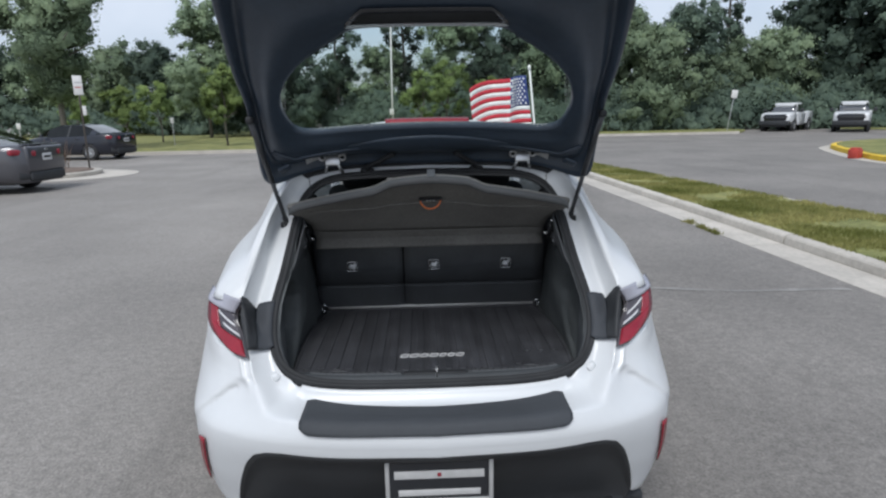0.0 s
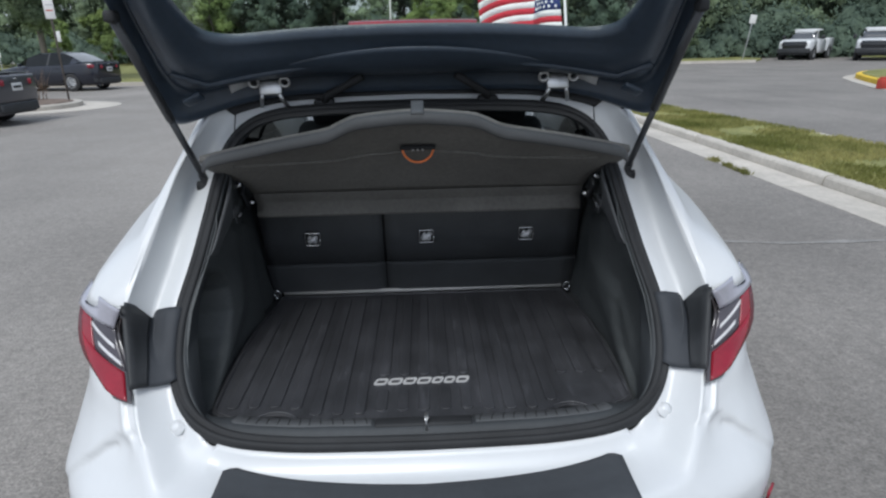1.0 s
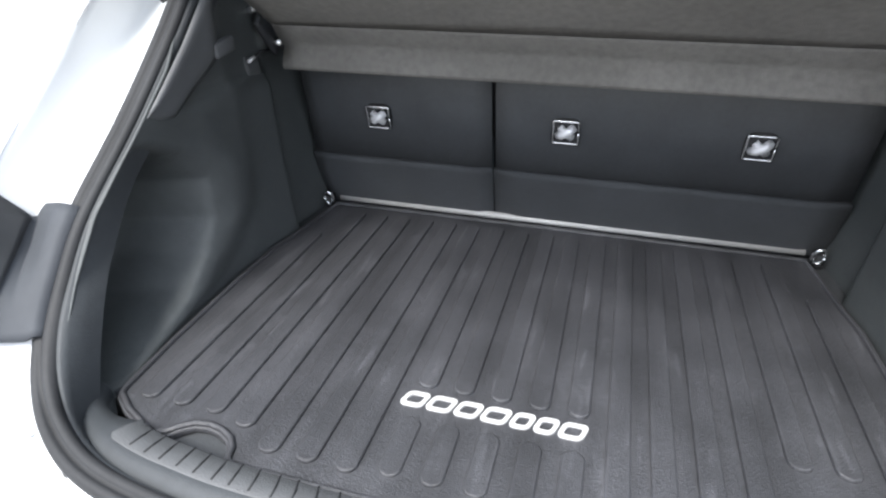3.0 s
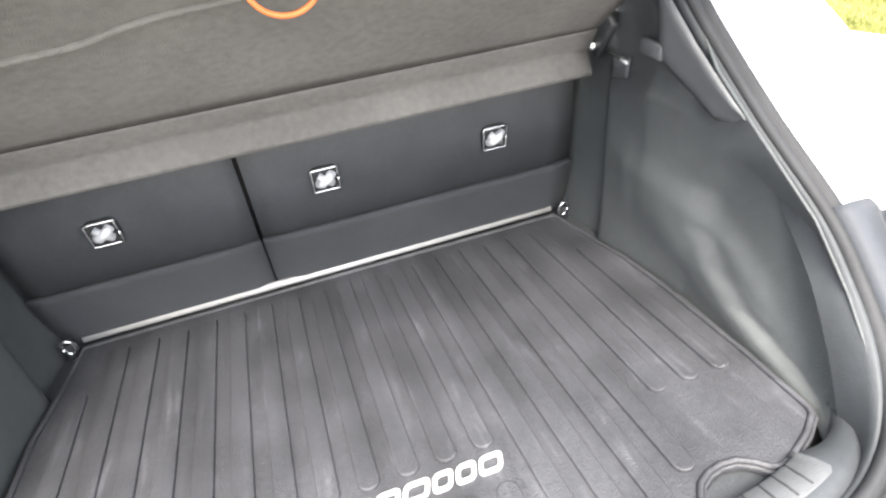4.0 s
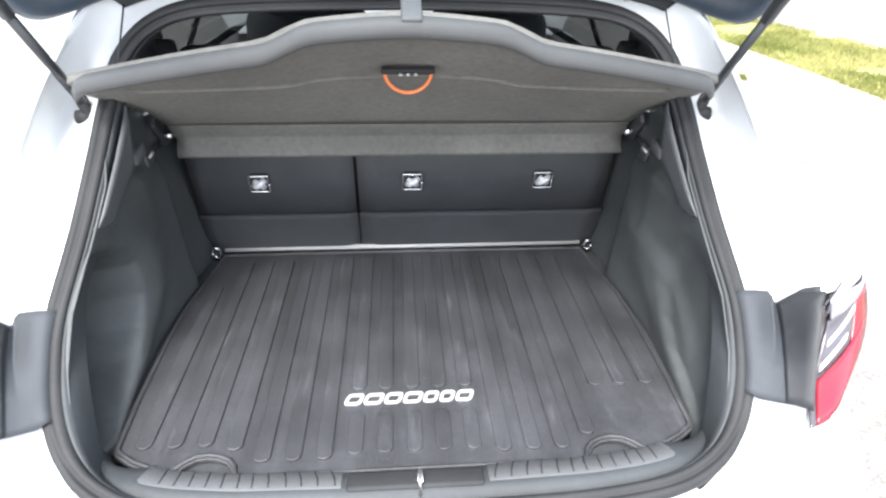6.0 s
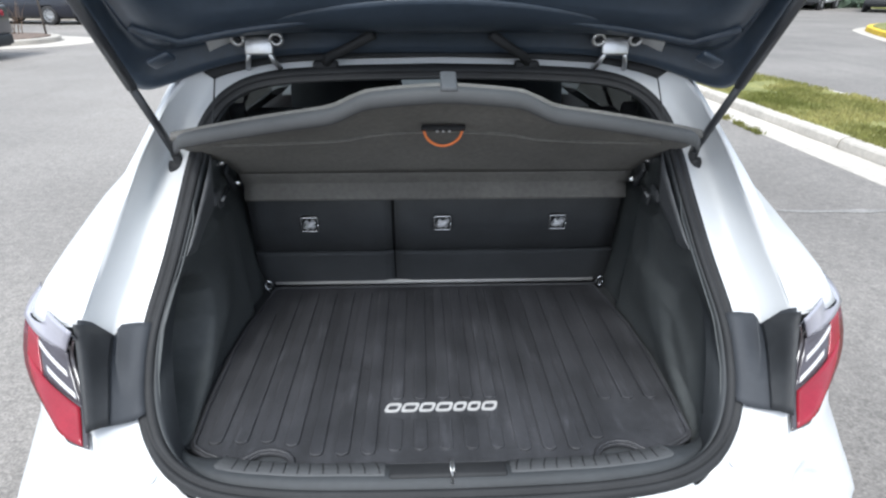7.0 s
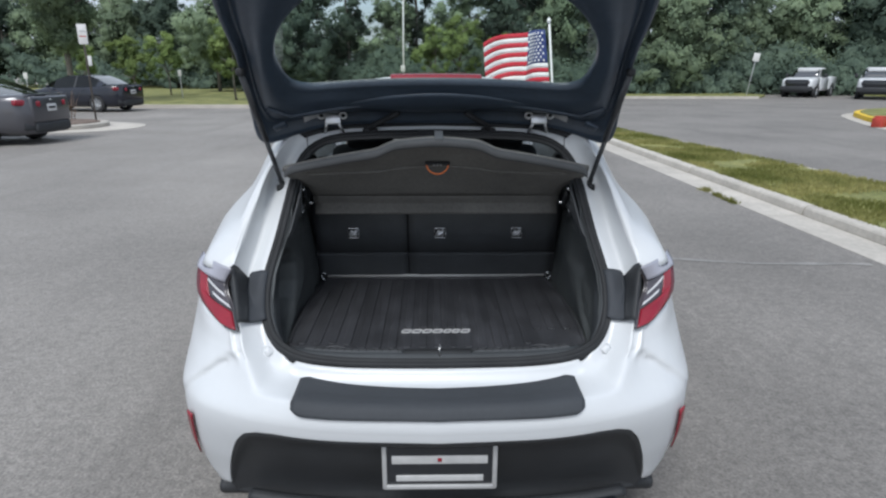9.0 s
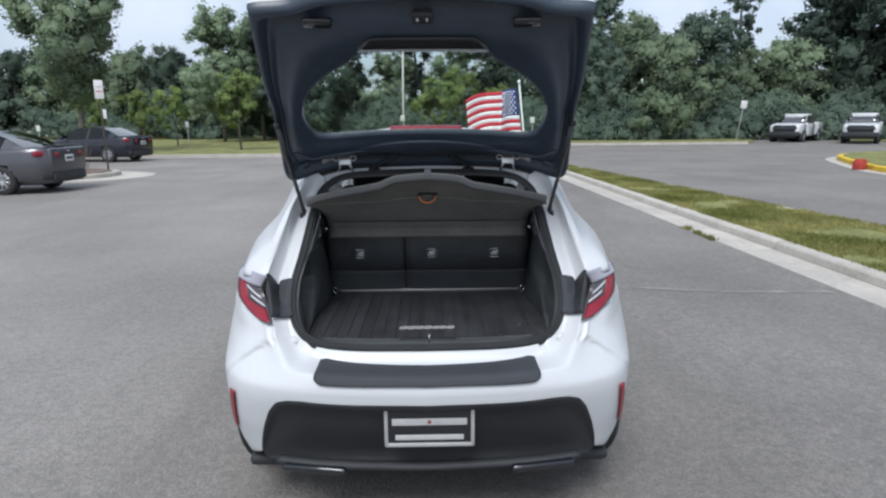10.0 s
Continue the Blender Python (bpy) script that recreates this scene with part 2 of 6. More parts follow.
streaks(RUBBER)
speckle(ASPHALT, 75, 0.76, 1.28)
paler_side(ASPHALT, -3.0, -0.6, 1.22)
CONCRETE = material("pale_kerb_concrete", (0.42, 0.392, 0.35), 0.85, vary=0.14, scale=1.4, bump=0.5, bump_scale=60, rand=0.06, fine=0.1)
SEAM_FILL = material("seam_filler", (0.225, 0.218, 0.208), 0.9, vary=0.25, scale=3, bump=0.4, bump_scale=80, fine=0.2)
GRASS_SOIL = material("dry_turf", (0.150, 0.166, 0.050), 0.95, vary=0.3, scale=1.1, bump=0.8, bump_scale=40, tint=(0.200, 0.195, 0.068), fine=0.3)
BLADE = leaf_material("grass_blades", (0.19, 0.205, 0.062), (0.30, 0.28, 0.115))
MULCH = material("brown_mulch", (0.14, 0.105, 0.085), 0.95, vary=0.4, scale=6, bump=0.9, bump_scale=40, fine=0.3)
YELLOW = material("yellow_kerb_paint", (0.62, 0.42, 0.03), 0.7, vary=0.2, scale=3, bump=0.3, bump_scale=60)
RED_PAINT = material("faded_red_paint", (0.38, 0.045, 0.03), 0.6, vary=0.2, scale=5, bump=0.2, bump_scale=60)
BARK = material("tree_bark", (0.13, 0.12, 0.105), 0.95, vary=0.3, scale=4, bump=0.8, bump_scale=18)
LEAF_DARK = leaf_material("dark_green_leaves", (0.112, 0.158, 0.128), (0.136, 0.182, 0.136))
LEAF_MID = leaf_material("green_leaves", (0.215, 0.285, 0.190), (0.250, 0.315, 0.200))
LEAF_LIGHT = leaf_material("yellow_green_leaves", (0.21, 0.29, 0.11), (0.25, 0.32, 0.12))
DRY_TWIG = material("dry_twigs", (0.20, 0.14, 0.10), 0.9, vary=0.3, scale=5)
POST = material("brown_steel_post", (0.05, 0.042, 0.036), 0.6, vary=0.15, scale=10)
SIGN = material("white_sign_sheet", (0.58, 0.58, 0.57), 0.5, vary=0.05, scale=10)
GALV = material("galvanised_post", (0.42, 0.43, 0.44), 0.5, metal=0.6, vary=0.1, scale=10)
FLAG_RED = material("flag_red_cloth", (0.50, 0.03, 0.05), 0.8, vary=0.08, scale=30, bump=0.2, bump_scale=800)
FLAG_WHITE = material("flag_white_cloth", (0.78, 0.77, 0.77), 0.8, vary=0.04, scale=30, bump=0.2, bump_scale=800)
FLAG_BLUE = material("flag_blue_cloth", (0.03, 0.05, 0.19), 0.8, vary=0.08, scale=30, bump=0.2, bump_scale=800)


# ---- mesh helpers ----
def part(name, bm, mat, parent=None, label="", smooth=True, solid=0.0):
    """Links a bmesh as one mesh object under a thing or a part."""
    me = bpy.data.meshes.new(name)
    if smooth:
        for f in bm.faces:
            f.smooth = True
    bm.to_mesh(me)
    bm.free()
    me.materials.append(mat)
    ob = new(name, me)
    if parent is not None:
        ob.parent = parent
    if solid:
        md = ob.modifiers.new("thickness", "SOLIDIFY")
        md.thickness, md.offset = solid, -1.0
    if label:
        tagged(ob, label)
    return ob


def empty(name, m=None):
    ob = new(name)
    if m is not None:
        ob.matrix_basis = m
    return ob


def grid(rows, close=False, bm=None):
    """A quad surface through rows of points."""
    bm = bm or bmesh.new()
    vs = [[bm.verts.new(p) for p in r] for r in rows]
    for a, b in zip(vs, vs[1:]):
        n = len(a)
        for i in range(n if close else n - 1):
            q = (a[i], a[(i + 1) % n], b[(i + 1) % n], b[i])
            try:
                bm.faces.new(q)
            except ValueError:
                pass
    return bm


def tidy(bm, dist=0.0004, flip=False):
    bmesh.ops.remove_doubles(bm, verts=bm.verts[:], dist=dist)
    bmesh.ops.recalc_face_normals(bm, faces=bm.faces[:])
    if flip:
        bmesh.ops.reverse_faces(bm, faces=bm.faces[:])
    return bm


def curve_at(pts, u):
    """The point at u (in steps of the control points) of a smooth curve through pts."""
    n = len(pts)
    u = min(max(u, 0.0), n - 1.0)
    i = min(int(u), n - 2)
    f = u - i
    p0, p1, p2, p3 = (np.array(pts[min(max(k, 0), n - 1)], float) for k in (i - 1, i, i + 1, i + 2))
    if i == 0:
        p0 = 2 * p1 - p2
    if i == n - 2:
        p3 = 2 * p2 - p1
    return 0.5 * (2 * p1 + (p2 - p0) * f + (2 * p0 - 5 * p1 + 4 * p2 - p3) * f * f + (3 * p1 - p0 - 3 * p2 + p3) * f ** 3)


def spline(pts, n):
    return [curve_at(pts, (len(pts) - 1) * k / (n - 1)) for k in range(n)]


def box(size, at=(0, 0, 0), bevel=0.005, seg=2, rot=None, bm=None):
    """A box with rounded edges."""
    own = bmesh.new()
    bmesh.ops.create_cube(own, size=1)
    for v in own.verts:
        v.co = Vector((v.co.x * size[0], v.co.y * size[1], v.co.z * size[2]))
    if bevel:
        bmesh.ops.bevel(own, geom=own.edges[:], offset=min(bevel, min(size) * 0.45), segments=seg, profile=0.5, affect="EDGES")
    m = Matrix.Translation(at) @ (Euler([radians(a) for a in rot]).to_matrix().to_4x4() if rot else Matrix())
    bmesh.ops.transform(own, matrix=m, verts=own.verts[:])
    if bm is None:
        return own
    return merge(bm, own)


def merge(bm, other):
    me = bpy.data.meshes.new("tmp")
    other.to_mesh(me)
    other.free()
    bm.from_mesh(me)
    bpy.data.meshes.remove(me)
    return bm


def tube(pts, radius, sides=10, bm=None, cap=True, flat=1.0):
    """A round bar along a line of points; radius may be a list."""
    pts = [Vector(p) for p in pts]
    bm = bm or bmesh.new()
    rings = []
    for i, p in enumerate(pts):
        d = (pts[min(i + 1, len(pts) - 1)] - pts[max(i - 1, 0)]).normalized()
        up = Vector((0, 0, 1)) if abs(d.z) < 0.9 else Vector((0, 1, 0))
        a = d.cross(up).normalized()
        b = a.cross(d).normalized()
        r = radius[i] if isinstance(radius, (list, tuple)) else radius
        rings.append([bm.verts.new(p + (a * math.cos(k) + b * math.sin(k) * flat) * r) for k in (2 * math.pi * j / sides for j in range(sides))])
    for a, b in zip(rings, rings[1:]):
        for j in range(sides):
            bm.faces.new((a[j], a[(j + 1) % sides], b[(j + 1) % sides], b[j]))
    if cap:
        bm.faces.new(rings[0][::-1])
        bm.faces.new(rings[-1])
    return bm


def lathe(profile, sides=32, axis="x", at=(0, 0, 0)):
    """A turned body: profile of (along, radius)."""
    bm = bmesh.new()
    rows = []
    for a, r in profile:
        ring = []
        for j in range(sides):
            k = 2 * math.pi * j / sides
            p = (a, r * math.cos(k), r * math.sin(k)) if axis == "x" else (r * math.cos(k), r * math.sin(k), a)
            ring.append(Vector(p) + Vector(at))
        rows.append(ring)
    grid(rows, close=True, bm=bm)
    return tidy(bm)


def prism(outline, z0, z1, bevel=0.0):
    """An upright slab over a plan outline of (x, y)."""
    bm = bmesh.new()
    lo = [bm.verts.new((x, y, z0)) for x, y in outline]
    hi = [bm.verts.new((x, y, z1)) for x, y in outline]
    n = len(outline)
    bm.faces.new(lo[::-1])
    top = bm.faces.new(hi)
    for i in range(n):
        bm.faces.new((lo[i], lo[(i + 1) % n], hi[(i + 1) % n], hi[i]))
    bmesh.ops.recalc_face_normals(bm, faces=bm.faces[:])
    if bevel:
        bmesh.ops.bevel(bm, geom=list(top.edges), offset=bevel, segments=2, profile=0.5, affect="EDGES")
    return bm


def rounded(w, h, r, n=5):
    """The outline of a rounded rectangle round the origin."""
    pts = []
    for cx, cy, a0 in ((w / 2 - r, h / 2 - r, 0), (-w / 2 + r, h / 2 - r, 90), (-w / 2 + r, -h / 2 + r, 180), (w / 2 - r, -h / 2 + r, 270)):
        for k in range(n + 1):
            a = radians(a0 + 90 * k / n)
            pts.append((cx + r * math.cos(a), cy + r * math.sin(a)))
    return pts


# ---- the ground ----
def ground_z(x, y=0.0):
    """The lot falls gently to the gutter."""
    if x < 1.5:
        return 0.0
    if x < 4.4:
        return -0.07 * (x - 1.5) / 1.9 if x < 3.4 else -0.07
    return -0.07 + 0.07 * min((x - 4.4) / 6.0, 1.0)


xs = [-900, -300, -120, -60, -30, -15, -8, -4, 0, 1.5, 2.5, 3.4, 4.0, 4.4, 6, 8, 10.4, 15, 30, 60, 120, 300, 900]
ys = [-600, -200, -80, -40, -20, -10, -5, 0, 5, 10, 15, 20, 30, 45, 60, 100, 250, 900]
ground = part("ground", grid([[(x, y, ground_z(x)) for x in xs] for y in ys]), ASPHALT, smooth=False)
tagged(ground, "worn grey asphalt of a parking lot and road", "asphalt", kind="structure")

seam = part("pavement_seam", grid([[(x, 3.385 + 0.03 * math.sin(4 * x) + e * (0.026 + 0.014 * math.sin(9 * x) * math.sin(3.3 * x)), ground_z(x) + 0.004) for x in np.linspace(1.9, 3.84, 60)] for e in (-1, 1)]), SEAM_FILL, smooth=False)
tagged(seam, "pale filled seam across the asphalt", "seam", kind="structure")

KERB_TURN = 0.04


def kerb_x(y):
    """The kerb's face along the lot."""
    return 4.34 - KERB_TURN * (y - 5.0)


def far_edge(y):
    """The strip's other side, along the road that joins at an angle."""
    return max(6.60 - 0.155 * (y - 6.3), kerb_x(y) + 0.2)


gutter = empty("gutter")
tagged(gutter, "pale concrete gutter pan beside the kerb", "gutter", kind="structure")
kerb = empty("kerb")
tagged(kerb, "pale concrete kerb along a grass strip", "kerb", kind="structure")
slab_bm = box((0.45, 2.985, 0.06), (0, 0, 0), 0.008)
slab_me = bpy.data.meshes.new("gutter_slab")
slab_bm.to_mesh(slab_me)
slab_bm.free()
slab_me.materials.append(CONCRETE)
prof = [(0.0, -0.12), (0.0, 0.02), (0.012, 0.085), (0.03, 0.105), (0.06, 0.115), (0.15, 0.118), (0.17, 0.11), (0.18, 0.09), (0.18, -0.12)]
kerb_bm = grid([[(x, y, z) for x, z in prof] for y in (-1.488, 1.488)])
for ysign in (0, -1):
    vs = [v for v in kerb_bm.verts if (v.co.y > 0) == (ysign == 0)]
    vs.sort(key=lambda v: math.atan2(v.co.z - 0.03, v.co.x - 0.09))
    kerb_bm.faces.new(vs)
bmesh.ops.recalc_face_normals(kerb_bm, faces=kerb_bm.faces[:])
kerb_me = bpy.data.meshes.new("kerb_stone")
kerb_bm.to_mesh(kerb_me)
kerb_bm.free()
kerb_me.materials.append(CONCRETE)
for k in range(-7, 6):
    y = 3.75 + 3.0 * k
    o = new("slab", slab_me)
    o.parent, o.location, o.rotation_euler = gutter, (kerb_x(y) - 0.226, y, -0.07 - 0.024), (0, 0, math.atan(KERB_TURN))
    if y < 20:
        o = new("stone", kerb_me)
        o.parent, o.location, o.rotation_euler = kerb, (kerb_x(y) + 0.002 * math.sin(7.0 * k), y, -0.07 + 0.003 * math.sin(3.1 * k)), (0, 0, math.atan(KERB_TURN))
# the other side of the strip
ang = math.atan2(-0.155, 1)
for k in range(-6, 5):
    y = 6.3 + 3.0 * k * math.cos(ang)
    o = new("stone", kerb_me)
    o.parent = kerb
    o.location, o.rotation_euler = (far_edge(y), y, -0.085), (0, 0, -ang + math.pi)

strip_pts = [(kerb_x(-24) + 0.16, -24), (far_edge(-24) - 0.16, -24)] + [(far_edge(y) - 0.16, y) for y in (-12, 0, 6, 12, 18)] + [(4.5, 19.6), (kerb_x(20) + 0.3, 20.0), (kerb_x(20) + 0.16, 20.0)]
strip = part("grass_strip", prism(strip_pts, -0.1, 0.035), GRASS_SOIL, smooth=False)
tagged(strip, "grass strip of short patchy turf between kerbs", "grass", kind="structure")


def blades(name, spots, label, height=0.05, width=0.006):
    """Short grass: one upright sliver a blade, joined."""
    verts, faces = [], []
    for x, y, z in spots:
        a, h = random.uniform(0, 6.28), height * random.uniform(0.5, 1.3)
        dx, dy = math.cos(a) * width, math.sin(a) * width
        lx, ly = random.uniform(-0.5, 0.5) * h, random.uniform(-0.5, 0.5) * h
        i = len(verts)
        verts += [(x - dx, y - dy, z), (x + dx, y + dy, z), (x + lx + dx * 0.3, y + ly + dy * 0.3, z + h), (x + lx - dx * 0.3, y + ly - dy * 0.3, z + h)]
        faces.append((i, i + 1, i + 2, i + 3))
    me = bpy.data.meshes.new(name)
    me.from_pydata(verts, [], faces)
    me.materials.append(BLADE)
    return tagged(new(name, me), label, "grass", kind="stuff")


rng = random.Random(4)
spots = []
while len(spots) < 60000:
    y = rng.uniform(-1, 19.2)
    x = rng.uniform(kerb_x(y) + 0.12, 8.0)
    if x < far_edge(y) - 0.12 and noise.noise((x * 1.3, y * 1.3, 0)) > -0.35 + 0.3 * rng.random():
        spots.append((x, y, 0.034))
blades("grass", spots, "short green and yellowed grass on the strip", 0.045, 0.007)
weeds = [(3.83 + rng.gauss(0, 0.03), 6.0 + rng.choice((0, 0.35, 0.75)) + rng.gauss(0, 0.07), -0.07) for _ in range(420)]
blades("weeds", weeds, "weeds growing in the joint of the gutter", 0.05, 0.006)


def mound(name, outline, z, mat, label, category):
    ob = part(name, prism(outline, -0.1, z, 0.03), mat, smooth=False)
    return tagged(ob, label, category, kind="structure")


# far lawns behind the lot and beyond the road
mound("lawn", [(-70, 25.7), (1.0, 26.0), (8.0, 36.5), (20.0, 36.2), (22.5, 40), (24, 75), (-70, 75)], 0.12, GRASS_SOIL, "far lawn of dry green grass before the woods", "grass")
mound("verge", [(31, 36), (80, 30), (80, 75), (24.5, 75), (29.5, 46)], 0.06, GRASS_SOIL, "rough verge behind the parked pickups", "grass")
far_kerb = part("far_kerb", grid([[(x, y, z) for x, y in ((-40, 25.55), (-12, 25.62), (1.0, 25.85), (8.0, 36.35), (20.0, 36.05))] for z in (-0.02, 0.15)]), CONCRETE, smooth=False, solid=0.22)
tagged(far_kerb, "pale kerb at the far edge of the lot", "kerb", kind="structure")

# the round-ended island beside the parked sedans
IX, IY = -11.45, 15.9
isl = [(IX + 1.45 * math.cos(a), IY + 1.45 * math.sin(a)) for a in [radians(-90 + 180 * k / 16) for k in range(17)]] + [(-18.5, IY + 1.45), (-18.5, IY - 1.45)]
island = empty("planting_island")
tagged(island, "kerbed island filled with brown mulch", "island", kind="structure")
part("gutter_apron", prism([(IX + (x - IX) * 1.75 if x > IX else x, IY + (y - IY) * 1.36) for x, y in isl], -0.05, 0.012), CONCRETE, island, smooth=False)
part("island_kerb", prism(isl, -0.05, 0.14, 0.03), CONCRETE, island, smooth=False)
part("mulch", prism([(IX + (x - IX) * 0.86 if x > IX else x, IY + (y - IY) * 0.8) for x, y in isl], 0.0, 0.17, 0.04), MULCH, island, smooth=False)

# the island with the yellow kerb
yi = [(p[0], p[1]) for p in spline([(12.9, 13.0, 0), (13.0, 14.6, 0), (13.3, 15.9, 0), (14.0, 17.6, 0), (14.9, 19.6, 0), (15.9, 21.3, 0), (17.6, 22.8, 0), (20.5, 24.0, 0)], 40)]
yisland = empty("road_island")
tagged(yisland, "grassed road island with a yellow painted kerb", "island", kind="structure")
part("apron", prism([(x - 0.34, y + 0.18) for x, y in yi] + [(20.6, 23.0), (13.6, 13.0)], -0.06, 0.010), CONCRETE, yisland, smooth=False)
part("yellow_kerb", prism(yi + [(26, 24), (26, 13.0)], -0.05, 0.165, 0.03), YELLOW, yisland, "yellow painted kerb", smooth=False)
part("turf", prism([(x + 0.16, y - 0.08) for x, y in yi] + [(25.8, 23.8), (25.8, 13.1)], 0.0, 0.19, 0.04), GRASS_SOIL, yisland, smooth=False)
marker = empty("red_marker", pose(13.12, 16.15, 0.01, 0, 0, 30))
part("block", box((0.34, 0.28, 0.28), (0, 0, 0.14), 0.02), RED_PAINT, marker)
part("cap", box((0.27, 0.21, 0.05), (0, 0, 0.303), 0.012), RED_PAINT, marker)
tagged(marker, "faded red marker block at the yellow kerb", "marker")


# ---- the white hatchback ----
car = empty("hatchback")
tagged(car, "white hatchback car with its tailgate open", "car")
CAR_POSE = pose(0.011, 0, 0, 0, 0, 0.9)
car.matrix_basis = CAR_POSE

# plan curves of the tub, from the middle of the tail round the corner to behind the wheel
LOW_LEVELS = [
    (0.24, [(0, -.02), (.28, -.01), (.46, .02), (.57, .055), (.655, .11), (.72, .20), (.785, .36), (.845, .52), (.865, .75)], 4.02),
    (0.36, [(0, -.05), (.30, -.03), (.49, .0), (.61, .035), (.70, .09), (.762, .18), (.813, .34), (.862, .52), (.88, .75)], 4.16),
    (0.52, [(0, -.13), (.30, -.11), (.50, -.065), (.63, -.015), (.712, .04), (.772, .13), (.820, .29), (.875, .5), (.893, .75)], 4.20),
    (0.66, [(0, -.178), (.30, -.158), (.50, -.105), (.64, -.035), (.720, .03), (.776, .12), (.822, .27), (.876, .49), (.895, .75)], 4.18),
]
HIGH_LEVELS = [
    (0.73, [(0, -.158), (.30, -.138), (.49, -.075), (.60, -.005), (.685, .055), (.752, .145), (.815, .31), (.865, .5), (.885, .75)], 4.05),
    (0.80, [(0, -.06), (.30, -.04), (.545, .012), (.60, .045), (.680, .108), (.738, .195), (.80, .34), (.852, .51), (.876, .75)], 3.92),
    (0.86, [(0, -.02), (.32, .01), (.57, .072), (.615, .092), (.685, .145), (.735, .225), (.79, .36), (.84, .52), (.865, .75)], 3.80),
    (1.00, [(0, .12), (.35, .15), (.61, .182), (.66, .19), (.712, .225), (.738, .31), (.768, .44), (.795, .58), (.81, .78)], 3.05),
]
LEVELS = LOW_LEVELS + HIGH_LEVELS


def level_curve(row):
    z, pts, nose = row
    w = pts[-1][0]
    return pts + [(w + 0.004, 1.5), (w + 0.004, 2.3), (w * 0.985, min(3.1, nose - 0.35)), (w * 0.88, nose - 0.22), (w * 0.6, nose - 0.06), (0, nose)]


CURVES = [level_curve(r) for r in LEVELS]
ZS = [r[0] for r in LEVELS]


def tub(u, z, off=0.0):
    """A point of the car's side at plan station u and height z, lifted off by some metres."""
    k = float(np.interp(z, ZS, range(len(ZS))))
    rows = [(*curve_at(c, u), zz) for c, zz in zip(CURVES, ZS)]
    p = curve_at(rows, k)
    p[2] = z
    if off:
        a = tub(max(u - 0.15, 0), z)
        b = tub(u + 0.15, z)
        n = np.array([b[1] - a[1], -(b[0] - a[0]), 0.0])
        p = p + off * n / max(np.linalg.norm(n), 1e-6)
    return p


WHEEL_Y, WHEEL_Z, ARCH = (0.66, 3.28), 0.315, 0.355


def cut_arch(bm):
    """Opens the wheel arches in a side."""
    for v in bm.verts:
        for wy in WHEEL_Y:
            d = Vector((0, v.co.y - wy, v.co.z - WHEEL_Z))
            if abs(v.co.x) > 0.6 and ARCH - 0.05 < d.length < ARCH + 0.03 and d.length > 0:
                q = d.normalized() * ARCH
                v.co.y, v.co.z = wy + q.y, WHEEL_Z + q.z
    dead = []
    for f in bm.faces:
        c = f.calc_center_median()
        if any(abs(c.x) > 0.6 and math.hypot(c.y - wy, c.z - WHEEL_Z) < ARCH - 0.002 for wy in WHEEL_Y):
            dead.append(f)
    bmesh.ops.delete(bm, geom=dead, context="FACES")
    return bm


def valance_z(u):
    """The upper edge of the black valance."""
    return float(np.interp(u, [0, 1.65, 1.95, 2.2, 2.45, 2.85, 3.4], [0.636, 0.634, 0.628, 0.612, 0.566, 0.470, 0.335]))


def skirt_z(u):
    """Where the white paint ends below."""
    return valance_z(u) if u < 3.4 else float(np.interp(u, [3.4, 4.6, 7.0], [0.335, 0.29, 0.24]))


def groove(u, z):
    """The hollow under the shoulder crease that runs from the lamp round the bumper's corner."""
    zc = float(np.interp(u, [2.0, 2.3, 3.0, 3.5, 4.0, 4.6, 5.2], [0.795, 0.788, 0.773, 0.750, 0.715, 0.662, 0.61]))
    amp = float(np.interp(u, [2.0, 2.3, 3.0, 4.0, 4.7, 5.4], [0.003, 0.014, 0.018, 0.014, 0.006, 0.0]))
    d = zc - z
    if z > 0.86:
        ru = min(max((u - 2.06) / 0.22, 0.0), 1.0) * min(max((5.0 - u) / 0.7, 0.0), 1.0)
        rz = min(max((z - 0.866) / 0.02, 0.0), 1.0) * min(max((0.996 - z) / 0.018, 0.0), 1.0)
        return -0.040 * ru * rz
    joint = -0.009 * min(max((u - 2.02) / 0.05, 0.0), 1.0) * min(max((2.34 - u) / 0.05, 0.0), 1.0) * min(max((z - 0.778) / 0.02, 0.0), 1.0)
    return joint - amp * (math.exp(-d / 0.05) if d > 0 else math.exp(-(d / 0.012) ** 2))


def skin(u, z):
    return tub(u, z, groove(u, z) if 2.0 < u < 5.4 else 0.0)


STATIONS = [5.0 * i / 90 for i in range(90)] + [5.0 + 9.0 * i / 90 for i in range(91)]

# tail, corners and flanks below the bumper's edge, then the corners up to the lamps' tops
bm = bmesh.new()
for s in (1, -1):
    low = [[skin(u, skirt_z(u) + (0.73 - skirt_z(u)) * k) * (s, 1, 1) for u in STATIONS] for k in np.linspace(0, 1, 40)]
    grid(low, bm=bm)
    high = [[skin(u, z) * (s, 1, 1) for u in STATIONS if u >= 2] for z in np.linspace(0.73, 1.0, 55)]
    grid(high, bm=bm)
cut_arch(bm)
body_bm = bm

